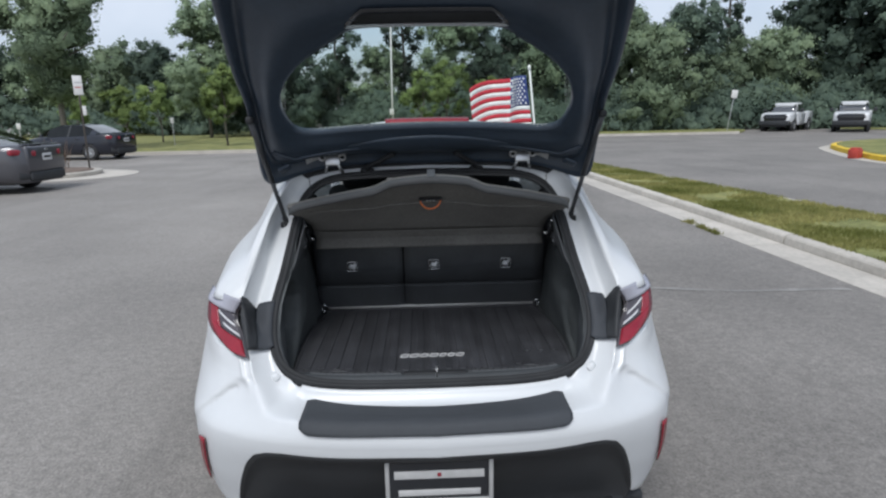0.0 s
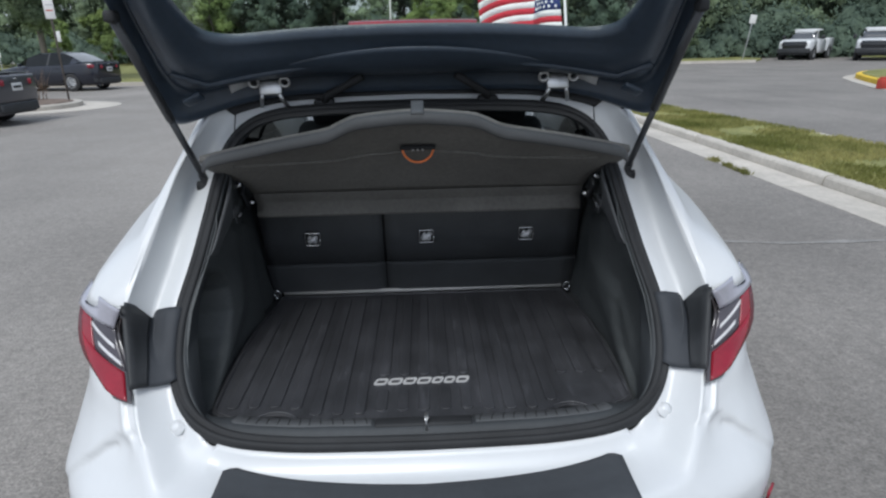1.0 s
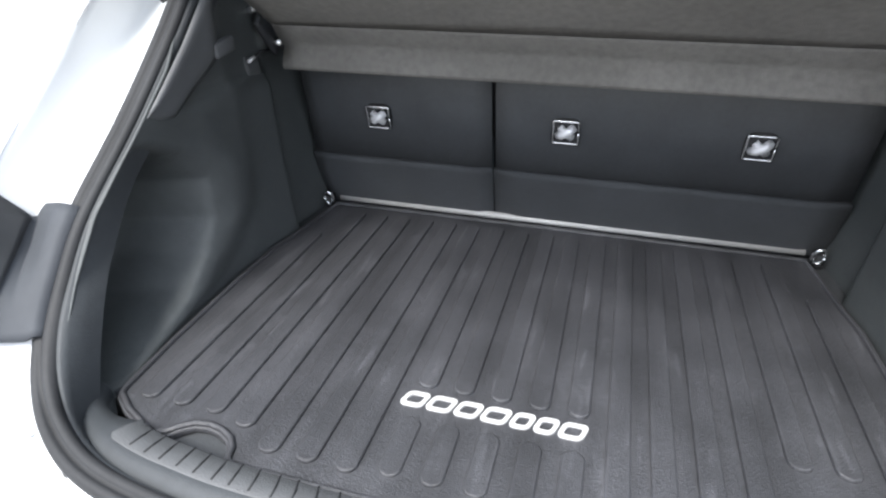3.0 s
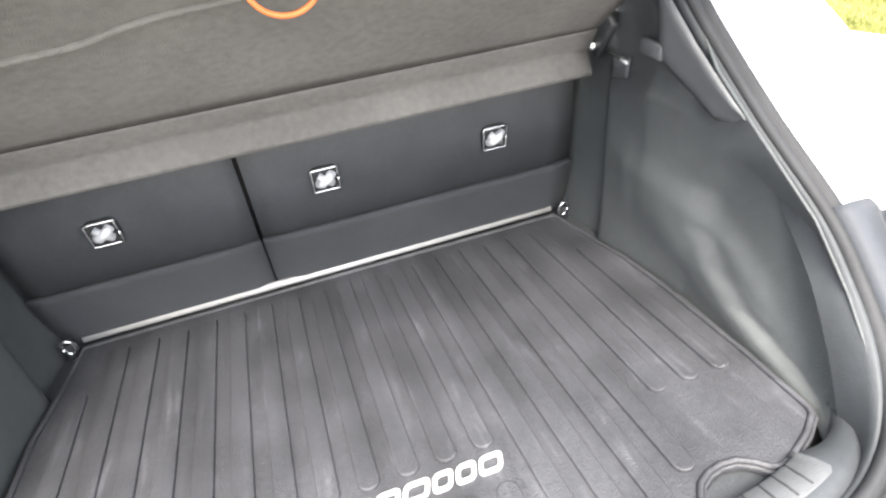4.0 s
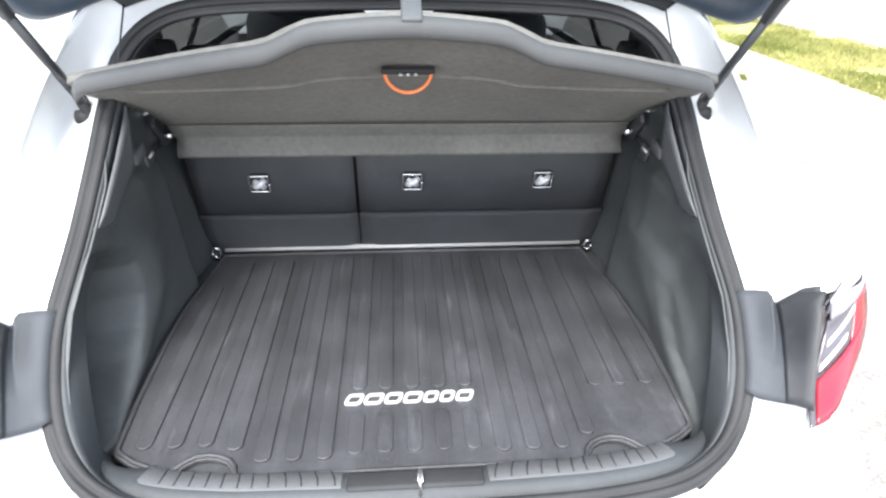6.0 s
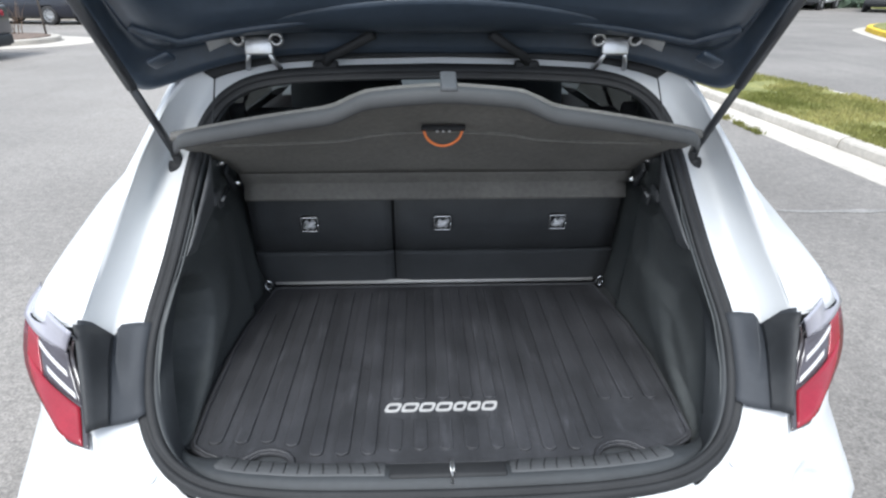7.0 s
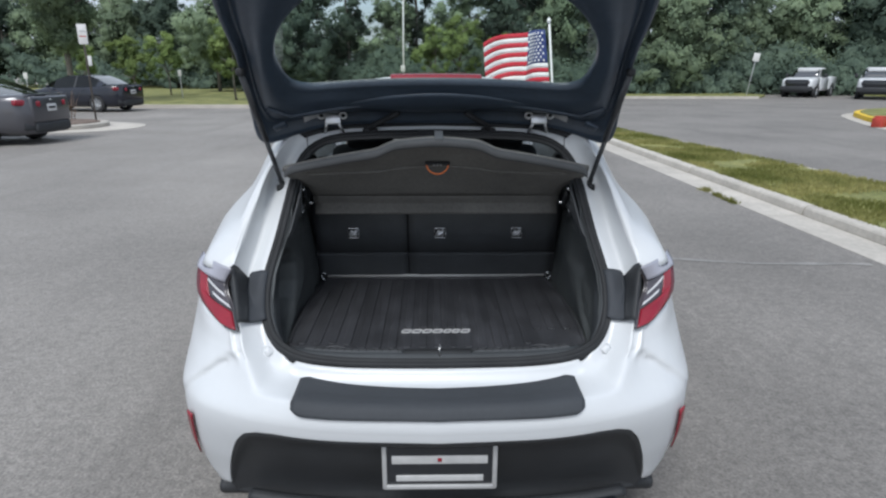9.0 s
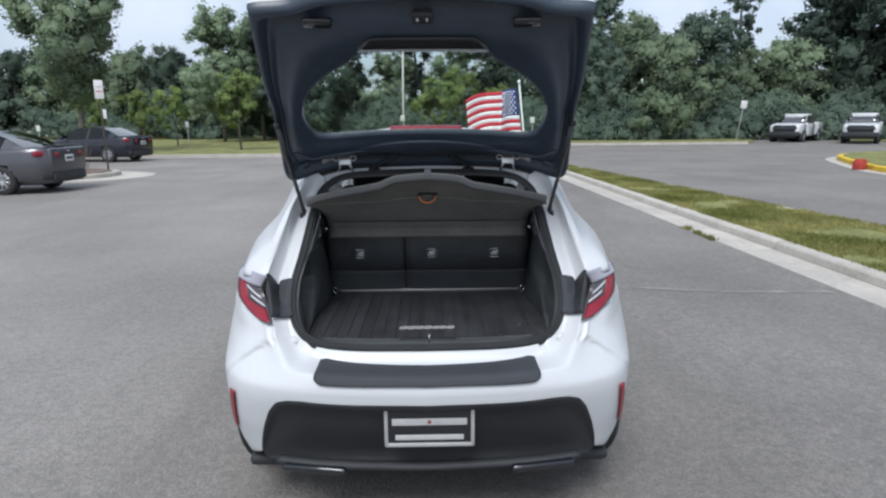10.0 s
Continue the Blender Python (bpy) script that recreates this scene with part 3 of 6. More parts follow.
# the tailgate's opening: rim (inner) and the crease (outer) that frames the painted jamb
RIM = [(0, -.001, .770), (.13, .0, .771), (.26, .004, .773), (.37, .016, .781), (.44, .042, .795), (.485, .078, .820), (.513, .122, .860), (.526, .17, .907), (.526, .225, .968),
       (.510, .315, 1.055), (.497, .40, 1.143), (.486, .45, 1.205), (.462, .49, 1.275), (.415, .515, 1.325), (.34, .528, 1.352), (.20, .532, 1.362), (0, .535, 1.366)]
CREASE = [(0, -.158, .73), (.14, -.155, .73), (.30, -.138, .73), (.40, -.112, .731), (.49, -.075, .732), (.545, .012, .80), (.57, .072, .86), (.595, .13, .93), (.61, .182, 1.0),
          (.592, .27, 1.085), (.572, .35, 1.165), (.556, .42, 1.235), (.528, .485, 1.305), (.478, .53, 1.365), (.38, .56, 1.398), (.22, .575, 1.412), (0, .58, 1.418)]


def crease(v):
    """The outer crease: on the bumper's edge, up beside the lamp, then along the pillar."""
    if v <= 4:
        return tub(v / 2, 0.73)
    if v <= 8:
        return tub(2, float(np.interp(v, [4, 5, 6, 7, 8], [0.73, 0.80, 0.86, 0.93, 1.0])))
    return curve_at(CREASE, v)


def jamb(v, k, lift=0.0):
    """A point between rim (k=0) and crease (k=1), at station v."""
    a, b = curve_at(RIM, v), crease(v)
    p = a + (b - a) * k
    q = min(max(k, 0.0), 1.0)
    low = min(max((6.2 - v) / 1.8, 0.0), 1.0)
    f = min(q / 0.20, 1.0)
    p[2] -= 0.045 * low * f * f * (3 - 2 * f) * (1 - q)
    sag = math.sin(math.pi * q) * (1 - low) * (-0.007 - 0.068 * math.exp(-((v - 11) / 1.25) ** 2))
    # the pillar's hollow: a facet turned inwards from the outer crease
    valley = min(max((v - 6.6) / 0.8, 0.0), 1.0) * min(max((10.6 - v) / 1.6, 0.0), 1.0)
    sag -= 0.034 * valley * float(np.interp(q, [0, 0.15, 0.40, 1.0], [0, 0.12, 1.0, 0.0]))
    t = curve_at(RIM, min(v + 0.2, 16)) - curve_at(RIM, max(v - 0.2, 0))
    n = np.cross(t, b - a)
    n = n / max(np.linalg.norm(n), 1e-6)
    if n[1] > 0:
        n = -n
    return p + n * (lift + sag)


def under(v):
    """1 along the sill, 0 up the sides."""
    f = min(max((6.4 - v) / 2.4, 0.0), 1.0)
    return f * f * (3 - 2 * f)


ALONG = [i / 9 for i in range(36)] + [float(np.interp(0.73 + 0.005 * j, [0.73, 0.80, 0.86, 0.93, 1.0], [4, 5, 6, 7, 8])) for j in range(55)] + [8 + 8 * i / 48 for i in range(1, 49)]
bm = body_bm
for s in (1, -1):
    grid([[jamb(v, k) * (s, 1, 1) for v in ALONG] for k in np.linspace(0, 1, 13)], bm=bm)
    # folded edge behind the seal
    grid([[(jamb(v, 0) + np.array((0, 0.03, 0)) * d * (1 - under(v)) - np.array((0, 0, 0.03)) * d * under(v)) * (s, 1, 1) for v in ALONG] for d in (0.0, 1.0)], bm=bm)
tidy(bm, 0.001)
round_off = [v for v in bm.verts if abs(v.co.x) > 0.405 and abs(v.co.x) < 0.62 and 0.69 < v.co.z < 0.795 and v.co.y < 0.045]
for _ in range(14):
    bmesh.ops.smooth_vert(bm, verts=round_off, factor=0.5, use_axis_x=True, use_axis_y=True, use_axis_z=True)
part("body", bm, WHITE, car, "white painted body with the tailgate opening", solid=0.005)

# black channel under the roof's edge, round the hinges
bm = bmesh.new()
for s in (1, -1):
    grid([[jamb(13.05 + 2.95 * i / 40, 0.40 + 0.12 * max(0, 1 - i / 8) + (0.66 - 0.12 * max(0, 1 - i / 8)) * k, 0.006) * (s, 1, 1) for i in range(41)] for k in np.linspace(0, 1, 5)], bm=bm)
part("hinge_channel", tidy(bm, 0.001), SEAL, car, "black channel under the roof edge", solid=0.002)

# quarter panel: from the shoulder up to the crease and the roof rail
RAIL = [tuple(p) for p in (CREASE[8], CREASE[9], CREASE[10], CREASE[11], CREASE[12])] + [(.515, .56, 1.36), (.545, .72, 1.385), (.555, .95, 1.392)]
for s in (1, -1):
    low = [tub(2 + 6.0 * i / 40, 1.0) for i in range(41)]
    top = spline(RAIL, 41)
    rows = []
    for k in np.linspace(0, 1, 14):
        row = []
        for i, (a, b) in enumerate(zip(low, top)):
            p = np.array(a) * (1 - k) + np.array(b) * k
            p[0] += (0.009 * math.exp(-((k - 0.16) / 0.12) ** 2) - 0.045 * math.sin(math.pi * k) ** 2 * min(1.0, max(0.0, (k - 0.15) / 0.25)) * (1 - k)) * min(1.0, i / 10)
            p[2] += 0.012 * math.sin(math.pi * k) * min(1.0, i / 10)
            row.append(p * (s, 1, 1))
        rows.append(row)
    part("quarter_panel", tidy(grid(rows), 0.001), WHITE, car, solid=0.004)

# roof, rails, windscreen, side glass
ROOF = [(.58, 1.418, .50), (.75, 1.435, .535), (1.1, 1.447, .555), (1.6, 1.45, .565), (2.05, 1.43, .56), (2.35, 1.385, .55)]


def roof_point(f, k):
    y, z, w = curve_at(ROOF, (len(ROOF) - 1) * f)
    drop = 0.012 * k * k + 0.038 * k ** 8
    return np.array((w * k, y - (0.05 * k ** 2 if f == 0 else 0.05 * k ** 2 * (1 - f)), z - drop))


bm = bmesh.new()
for s in (1, -1):
    grid([[roof_point(f, k) * (s, 1, 1) for k in np.linspace(0, 1, 15)] for f in np.linspace(0, 1, 22)], bm=bm)
part("roof", tidy(bm, 0.001), WHITE, car, solid=0.006)
bm = bmesh.new()
for s in (1, -1):
    grid([[(roof_point(f, k) + (0, 0, -0.05)) * (0.97 * s, 1, 1) for k in np.linspace(0, 1, 10)] for f in np.linspace(0.05, 1, 14)], bm=bm)
part("headliner", tidy(bm, 0.001), FABRIC, car)
wind = [[np.array((x * w, y, z)) for x in np.linspace(-1, 1, 15)] for y, z, w in ((2.35, 1.375, .54), (2.62, 1.26, .60), (2.86, 1.12, .655), (3.05, 1.0, .70))]
for r in wind:
    for p in r:
        p[1] -= 0.12 * (p[0] / 0.6) ** 2
part("windscreen", grid(wind), CLEAR_GLASS, car)
cowl = [[np.array((x * w, y - 0.12 * (x) ** 2, z)) for x in np.linspace(-1, 1, 15)] for y, z, w in ((2.5, 1.0, .74), (3.06, 1.004, .76))]
part("cowl", grid(cowl), WHITE, car, solid=0.01)


def side_glass_row(y):
    lo = np.array((0.775, y, 0.985)) if y < 2.3 else np.array((0.775 - (y - 2.3) * 0.05, y, 0.985))
    f = float(np.interp(y, [r[0] for r in ROOF], np.linspace(0, 1, len(ROOF))))
    hi = roof_point(min(f, 1), 1.0) if y < 2.35 else np.array((.55 + (y - 2.35) * .2, y, 1.385 - (y - 2.35) * 0.52))
    hi[1] = y
    return lo, hi


for s in (1, -1):
    for name, y0, y1, mat in (("rear_door_glass", 0.95, 1.62, CAR_GLASS), ("front_door_glass", 1.70, 2.78, CAR_GLASS), ("centre_pillar", 1.62, 1.70, GLOSS_BLACK), ("windscreen_pillar", 2.78, 3.05, WHITE), ("rear_pillar", 0.76, 0.95, WHITE)):
        rows = []
        for k in np.linspace(0, 1, 6):
            row = []
            for y in np.linspace(y0, y1, 9):
                lo, hi = side_glass_row(y)
                p = lo * (1 - k) + hi * k
                p[0] += 0.004 * math.sin(math.pi * k)
                row.append(p * (s, 1, 1))
            rows.append(row)
        part(name, grid(rows), mat, car)


def wheel(parent, at, r=0.315, width=0.2, s=1, spokes=10):
    w = empty("wheel")
    w.parent = parent
    w.location = at
    part("tyre", lathe([(-width / 2, r * 0.66), (-width / 2, r * 0.93), (-width * 0.4, r), (width * 0.4, r), (width / 2, r * 0.93), (width / 2, r * 0.66)], 36), TYRE, w)
    bm = lathe([(-width * 0.45, r * 0.67), (width * 0.44 * s, r * 0.67), (width * 0.40 * s, r * 0.62), (width * 0.2 * s, r * 0.60)], 36)
    for k in range(spokes):
        a = 2 * math.pi * k / spokes
        merge(bm, box((0.03, r * 0.11, r * 0.52), (width * 0.38 * s, -math.sin(a) * r * 0.36, math.cos(a) * r * 0.36), 0.006, 1, (math.degrees(a), 0, 0)))
    merge(bm, lathe([(width * 0.36 * s, 0.0), (width * 0.42 * s, r * 0.1), (width * 0.36 * s, r * 0.16), (width * 0.2 * s, r * 0.16)], 20))
    part("rim", bm, ALLOY, w)
    part("brake_disc", lathe([(0.0, 0.02), (0.02 * s, 0.02), (0.02 * s, r * 0.5), (0.0, r * 0.5)], 24), ZINC, w)
    return w


for s in (1, -1):
    for wy in WHEEL_Y:
        wheel(car, (s * 0.745, wy, WHEEL_Z), s=s)
        arch = [[(s * x, wy + ARCH * math.cos(a) * 1.0, WHEEL_Z + ARCH * math.sin(a)) for a in np.linspace(-0.25, math.pi + 0.25, 26)] for x in (0.55, 0.80)]
        part("wheel_liner", grid(arch), BLACK_TRIM, car, solid=0.01)
part("underbody", box((1.46, 3.7, 0.05), (0, 2.0, 0.235), 0.02), BLACK_TRIM, car)

# black lower valance
for_rows = []
for j in range(14):
    k = j / 13
    row = []
    for i in range(-40, 41):
        u = abs(i) / 40 * 3.4
        z = 0.30 + (valance_z(u) - 0.30) * k
        p = tub(u, z, -0.004 - 0.05 * min(1, 5 * (1 - k)) * min(1, 6 * k + 0.3) * max(0, 1 - u / 3.36) ** 0.5)
        row.append((p[0] * (1 if i >= 0 else -1), p[1], p[2]))
    for_rows.append(row)
part("valance", tidy(grid(for_rows)), BLACK_TRIM, car, "black textured lower bumper", solid=0.004)
lip = [tub(u, 0.335, 0.016) for u in np.linspace(0, 2.6, 16)]
lip = [(-p[0], p[1], p[2]) for p in lip[:0:-1]] + [tuple(p) for p in lip]
part("valance_lip", tube(lip, 0.022, 8, flat=0.7), BLACK_TRIM, car)
for s in (1, -1):
    part("exhaust_trim", box((0.24, 0.05, 0.028), (s * 0.42, -0.035, 0.325), 0.01, 2, (0, 0, s * 9)), GLOSS_BLACK, car)

# licence plate with its frame; dealer's lettering as plain bars
plate = part("plate", box((0.292, 0.006, 0.145), (0.004, -0.118, 0.537), 0.003), GLOSS_BLACK, car, "black dealer plate in a silver frame")
fr = bmesh.new()
for sz, at in (((0.31, 0.012, 0.014), (0.004, -0.121, 0.612)), ((0.31, 0.012, 0.014), (0.004, -0.121, 0.462)), ((0.013, 0.012, 0.16), (-0.147, -0.121, 0.537)), ((0.013, 0.012, 0.16), (0.155, -0.121, 0.537))):
    box(sz, at, 0.003, 2, None, fr)
part("plate_frame", fr, SILVER_TRIM, plate)
part("plate_bar", box((0.262, 0.003, 0.026), (0.004, -0.1235, 0.550), 0.002), WHITE_PRINT, plate, "row of white lettering as a bar")
part("plate_bar", box((0.24, 0.003, 0.02), (0.004, -0.1235, 0.491), 0.002), WHITE_PRINT, plate)
part("plate_bar", box((0.012, 0.003, 0.012), (0.004, -0.126, 0.551), 0.002), RED_LENS, plate)
for x in (-0.1, 0.108):
    part("plate_screw", lathe([(0, 0), (0, 0.005), (-0.004, 0.004), (-0.005, 0)], 10, "x", (x, -0.125, 0.596)), CHROME, plate)

# step guard laid over the bumper's edge
def on_bumper(x, k):
    """A point of the bumper's top x from the middle: k from the opening's rim (0) over the edge (1) and down the face."""
    lo_, hi_ = 0.0, 4.5
    for _ in range(20):
        m_ = (lo_ + hi_) / 2
        lo_, hi_ = (m_, hi_) if jamb(m_, min(k, 1.0))[0] < x else (lo_, m_)
    if k <= 1.0:
        return jamb(lo_, k, 0.004)
    return tub(lo_ / 2, 0.73 - 0.1 * (k - 1.0), 0.006)


rows = []
for j in range(15):
    row = []
    for i in range(-30, 31):
        x = 0.384 * i / 30
        e = abs(x) / 0.384
        c = max(0.0, (abs(x) - 0.354) / 0.030)
        f = j / 14
        f = 0.5 + (f - 0.5) * (1 - 0.24 * c * c)
        k0, k1 = 0.42 - 0.28 * e * e, 1.24 + 0.03 * e * e
        p = on_bumper(abs(x), k0 + (k1 - k0) * f)
        row.append((math.copysign(p[0], x) if i else 0.0, p[1], p[2] + (0.0012 if j in (3, 4, 7, 8, 11) and abs(x) < 0.36 else 0.0)))
    rows.append(row)
guard = part("step_guard", tidy(grid(rows)), GREY_PANEL, car, "dark grey rubber step guard on the bumper", solid=-0.006)


def station_at(x, z):
    """The plan station at which the side stands x from the middle."""
    lo_, hi_ = 2.0, 6.0
    for _ in range(22):
        m_ = (lo_ + hi_) / 2
        lo_, hi_ = (m_, hi_) if tub(m_, z)[0] < x else (lo_, m_)
    return lo_


for s in (1, -1):
    rows = []
    for z in np.linspace(0.425, 0.615, 12):
        xc = 0.716 + 0.026 * (0.615 - z) / 0.19
        rows.append([tub(station_at(xc + d, z), z, 0.005) * (s, 1, 1) for d in np.linspace(-0.011, 0.011, 5)])
    part("reflector", tidy(grid(rows)), RED_LENS, car, "narrow red reflector", solid=-0.005)
    part("bump_stop", lathe([(0, 0.0), (0.0, 0.0185), (0.004, 0.018), (0.005, 0.0135), (0.012, 0.0115), (0.0135, 0)], 20, "z"), WHITE, car).matrix_basis = Matrix.Translation(jamb(4.9, 0.17, 0.0) * (s, 1, 1)) @ pose(0, 0, 0, 38, s * 22, 0)

    # grey panel between opening and lamp
    rows = []
    for k in np.linspace(-0.08, 1.06, 25):
        top = float(np.interp(k, [-0.1, 0.36, 0.46, 0.85, 1.1], [8.05, 8.05, 7.84, 8.04, 8.06]))
        rows.append([jamb(v, k, 0.010 * min(1, 7 * min(k + 0.12, 1.2 - k))) * (s, 1, 1) for v in np.linspace(5.92 + 0.18 * max(k, 0.0), top, 16)])
    part("corner_panel", tidy(grid(rows)), CORNER_GREY, car, "dark grey plastic panel inside the tail lamp", solid=-0.004)
    # black sheet on the panel's outer part paints the shade of its recess
    dark = []
    for v in np.linspace(6.06, 7.97, 12):
        k0 = 0.47 + 0.20 * (7.97 - v) / 1.9
        dark.append([jamb(v - (0.16 * max(0.0, 1 - k / 0.4) if v > 7.9 else 0.0), k0 + (1.12 - k0) * k, 0.0140) * (s, 1, 1) for k in np.linspace(0, 1, 9)])
    part("corner_socket", tidy(grid(dark)), BLACK_TRIM, car, solid=-0.003)

    # tail lamp: a across from its inner to its outer edge, b from its top down
    INNER = [(.590, .150, 1.012), (.622, .168, .950), (.590, .119, .892), (.563, .053, .852)]
    OUTER = [(.737, .325, 1.010), (.732, .255, .985), (.714, .190, .914), (.612, .083, .858)]

    def lamp_point(a, b, lift):
        p0, p1 = curve_at(INNER, 3 * b), curve_at(OUTER, 3 * b)
        p = p0 + (p1 - p0) * a
        bulge = 0.013 * math.sin(math.pi * a) * (1 - 0.45 * b)
        n = np.array((0.55, -0.8, 0.1))
        return (p + n * (bulge + lift)) * (s, 1, 1)

    def lens(a0, a1, b0, b1, lift, na=10, nb=10):
        return tidy(grid([[lamp_point(a0 + (a1 - a0) * i / na, b0 + (b1 - b0) * j / nb, lift) for i in range(na + 1)] for j in range(nb + 1)]))

    def slant(a0, a1, top, low, lift, na=10, nb=6):
        """A lens between two slanted edges, each given by its heights at a0 and a1."""
        return tidy(grid([[lamp_point(a0 + (a1 - a0) * i / na, (top[0] + (top[1] - top[0]) * i / na) * (1 - j / nb) + (low[0] + (low[1] - low[0]) * i / na) * j / nb, lift) for i in range(na + 1)] for j in range(nb + 1)]))

    rows = [[tub(u, z, groove(u, z) + 0.004) * (s, 1, 1) for u in np.linspace(2.0, 4.1, 34)] for z in np.linspace(0.872, 0.998, 16)]
    part("lamp_socket", tidy(grid(rows)), BLACK_TRIM, car, "dark recess beside the lamp")
    lamp = part("tail_lamp", lens(-0.02, 1.02, 0.10, 1.03, 0.004, 18, 18), DARK_LENS, car, "tail lamp with red, smoked and pale lenses", solid=-0.004)
    part("red_lens", slant(0.54, 0.86, (0.325, 0.35), (0.61, 0.575), 0.010), RED_LENS, lamp, solid=-0.003)
    part("lens_edge", slant(0.855, 1.0, (0.35, 0.36), (0.94, 0.92), 0.010), DARK_RED, lamp, "smoky dark red lens edge", solid=-0.003)
    part("red_lens", slant(0.04, 0.86, (0.70, 0.538), (0.97, 0.94), 0.0105), RED_LENS, lamp, solid=-0.003)
    part("smoked_lens", slant(0.02, 0.535, (0.29, 0.29), (0.69, 0.60), 0.009), CLEAR_LENS, lamp, "smoked reversing lens", solid=-0.003)
    for a0, a1, b0, b1 in ((0.08, 0.50, 0.46, 0.35), (0.05, 0.40, 0.60, 0.50)):
        part("lamp_bar", slant(a0, a1, (b0, b1), (b0 + 0.044, b1 + 0.038), 0.012, 8, 2), LAMP_BAR, lamp, solid=-0.003)
    part("pale_lens", slant(0.0, 1.0, (0.0, 0.0), (0.27, 0.345), 0.014), LILAC_LENS, lamp, solid=-0.003)

# ---- the cargo area ----
def inner_rim(v, shrink, back):
    """A point of the seal at station v: shrink in from the rim, back away from the viewer (downwards at the sill)."""
    p = curve_at(RIM, v)
    q = curve_at(RIM, min(v + 0.2, 16)) - curve_at(RIM, max(v - 0.2, 0))
    c = np.cross(q, (0, -0.85, 0.5))
    c = c / max(np.linalg.norm(c), 1e-6)
    if c @ (np.array((0, 0.3, 1.03)) - p) < 0:
        c = -c
    low = under(v)
    plan = np.array((-q[1], q[0], 0.34 * math.hypot(q[0], q[1])))
    c = c * (1 - low) + plan / max(np.linalg.norm(plan), 1e-6) * low
    deep = np.array((0, 1, 0.2)) * (1 - low) + np.array((0, 0.25, -1)) * low
    return p + c * shrink + deep * back


def ring(shrink, back, n=81):
    half = [inner_rim(16 * i / (n - 1), shrink, back) for i in range(n)]
    for p in (half[0], half[-1]):
        p[0] = 0.0
    return [(p[0], p[1], p[2]) for p in half] + [(-p[0], p[1], p[2]) for p in half[-2:0:-1]]


rows = [ring(a, b) for a, b in ((-0.007, 0.014), (-0.007, 0.0), (-0.005, -0.006), (0.000, -0.009), (0.005, -0.007), (0.007, -0.002), (0.010, -0.007), (0.015, -0.009), (0.020, -0.006), (0.022, 0.002), (0.022, 0.03))]
part("weatherstrip", tidy(grid(rows, close=True)), SEAL, car, "black rubber seal round the opening")
rows = [ring(a, b) for a, b in ((0.018, 0.010), (0.022, 0.004), (0.026, 0.007), (0.028, 0.018), (0.029, 0.045), (0.029, 0.075))]
part("opening_trim", tidy(grid(rows, close=True)), TRIM_DARK, car, "dark grey plastic lip inside the seal")

FLOOR = 0.758
EDGE = [(.425, .085), (.462, .15), (.474, .25), (.482, .40), (.474, .52), (.463, .605), (.444, .74), (.444, .80)]   # the floor's side, x and y


def well_edge(z):
    """How deep the side well reaches at height z."""
    return float(np.interp(z, [.757, .773, .794, .831, .879, .943, .989, 1.026], [.150, .238, .304, .355, .388, .390, .359, .297]))


def side_wall(y, q, s=1):
    """A point of the cargo side at depth y, and height share q."""
    ys_ = [e[1] for e in EDGE]
    lo = np.array((float(np.interp(y, ys_, [e[0] for e in EDGE])), y, FLOOR - 0.01))
    hz = float(np.interp(y, [.085, .125, .17, .225, .315, .40, .45, .5, .56, .80], [.79, .855, .90, .965, 1.055, 1.14, 1.2, 1.26, 1.30, 1.31]))
    hx = float(np.interp(y, [.085, .125, .17, .225, .315, .40, .45, .5, .56, .80], [.462, .484, .496, .496, .480, .467, .457, .45, .465, .50]))
    p = lo + (np.array((hx, y, hz)) - lo) * q
    edge_y = well_edge(p[2])
    f = min(max((edge_y + 0.025 - y) / 0.055, 0.0), 1.0)
    f = f * f * (3 - 2 * f)
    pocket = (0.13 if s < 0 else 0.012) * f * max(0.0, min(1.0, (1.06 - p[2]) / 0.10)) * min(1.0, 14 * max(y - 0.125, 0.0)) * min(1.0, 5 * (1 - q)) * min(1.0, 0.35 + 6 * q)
    arch = (-0.014 if s < 0 else -0.004) * math.exp(-((y - edge_y - 0.07) / 0.05) ** 2) * min(1, 4 * q) * max(0.0, min(1.0, (1.02 - p[2]) / 0.08))
    # the lower panel stands proud up to a ledge and back to the seat's edge
    ledge = float(np.interp(y, [.38, .40, .50, .63, .80], [1.06, 1.053, 1.060, 1.042, 1.042]))
    back_y = 1 / (1 + math.exp(-(y - 0.622) / 0.004))
    back_z = 1 / (1 + math.exp(-max(min((p[2] - ledge) / 0.004, 30.0), -30.0))) * min(1.0, max(0.0, (y - 0.37) / 0.05))
    step = 0.022 * back_y * max(0.0, min(1.0, (1.10 - p[2]) / 0.02)) + 0.016 * back_z * (1 - back_y)
    fold = 0.0
    if s > 0:
        zc = float(np.interp(y, [.22, .306, .366, .442, .525, .60], [.770, .840, .880, .908, .922, .926]))
        d = p[2] - zc
        fold = -0.008 * (math.exp(-(d / 0.030) ** 2) if d > 0 else math.exp(-(d / 0.085) ** 2)) * max(0.0, min(1.0, (y - 0.2) / 0.12, (0.60 - y) / 0.05)) * min(1.0, 5 * q)
    p[0] += fold + pocket + arch + step + 0.012 * math.sin(math.pi * q)
    return p


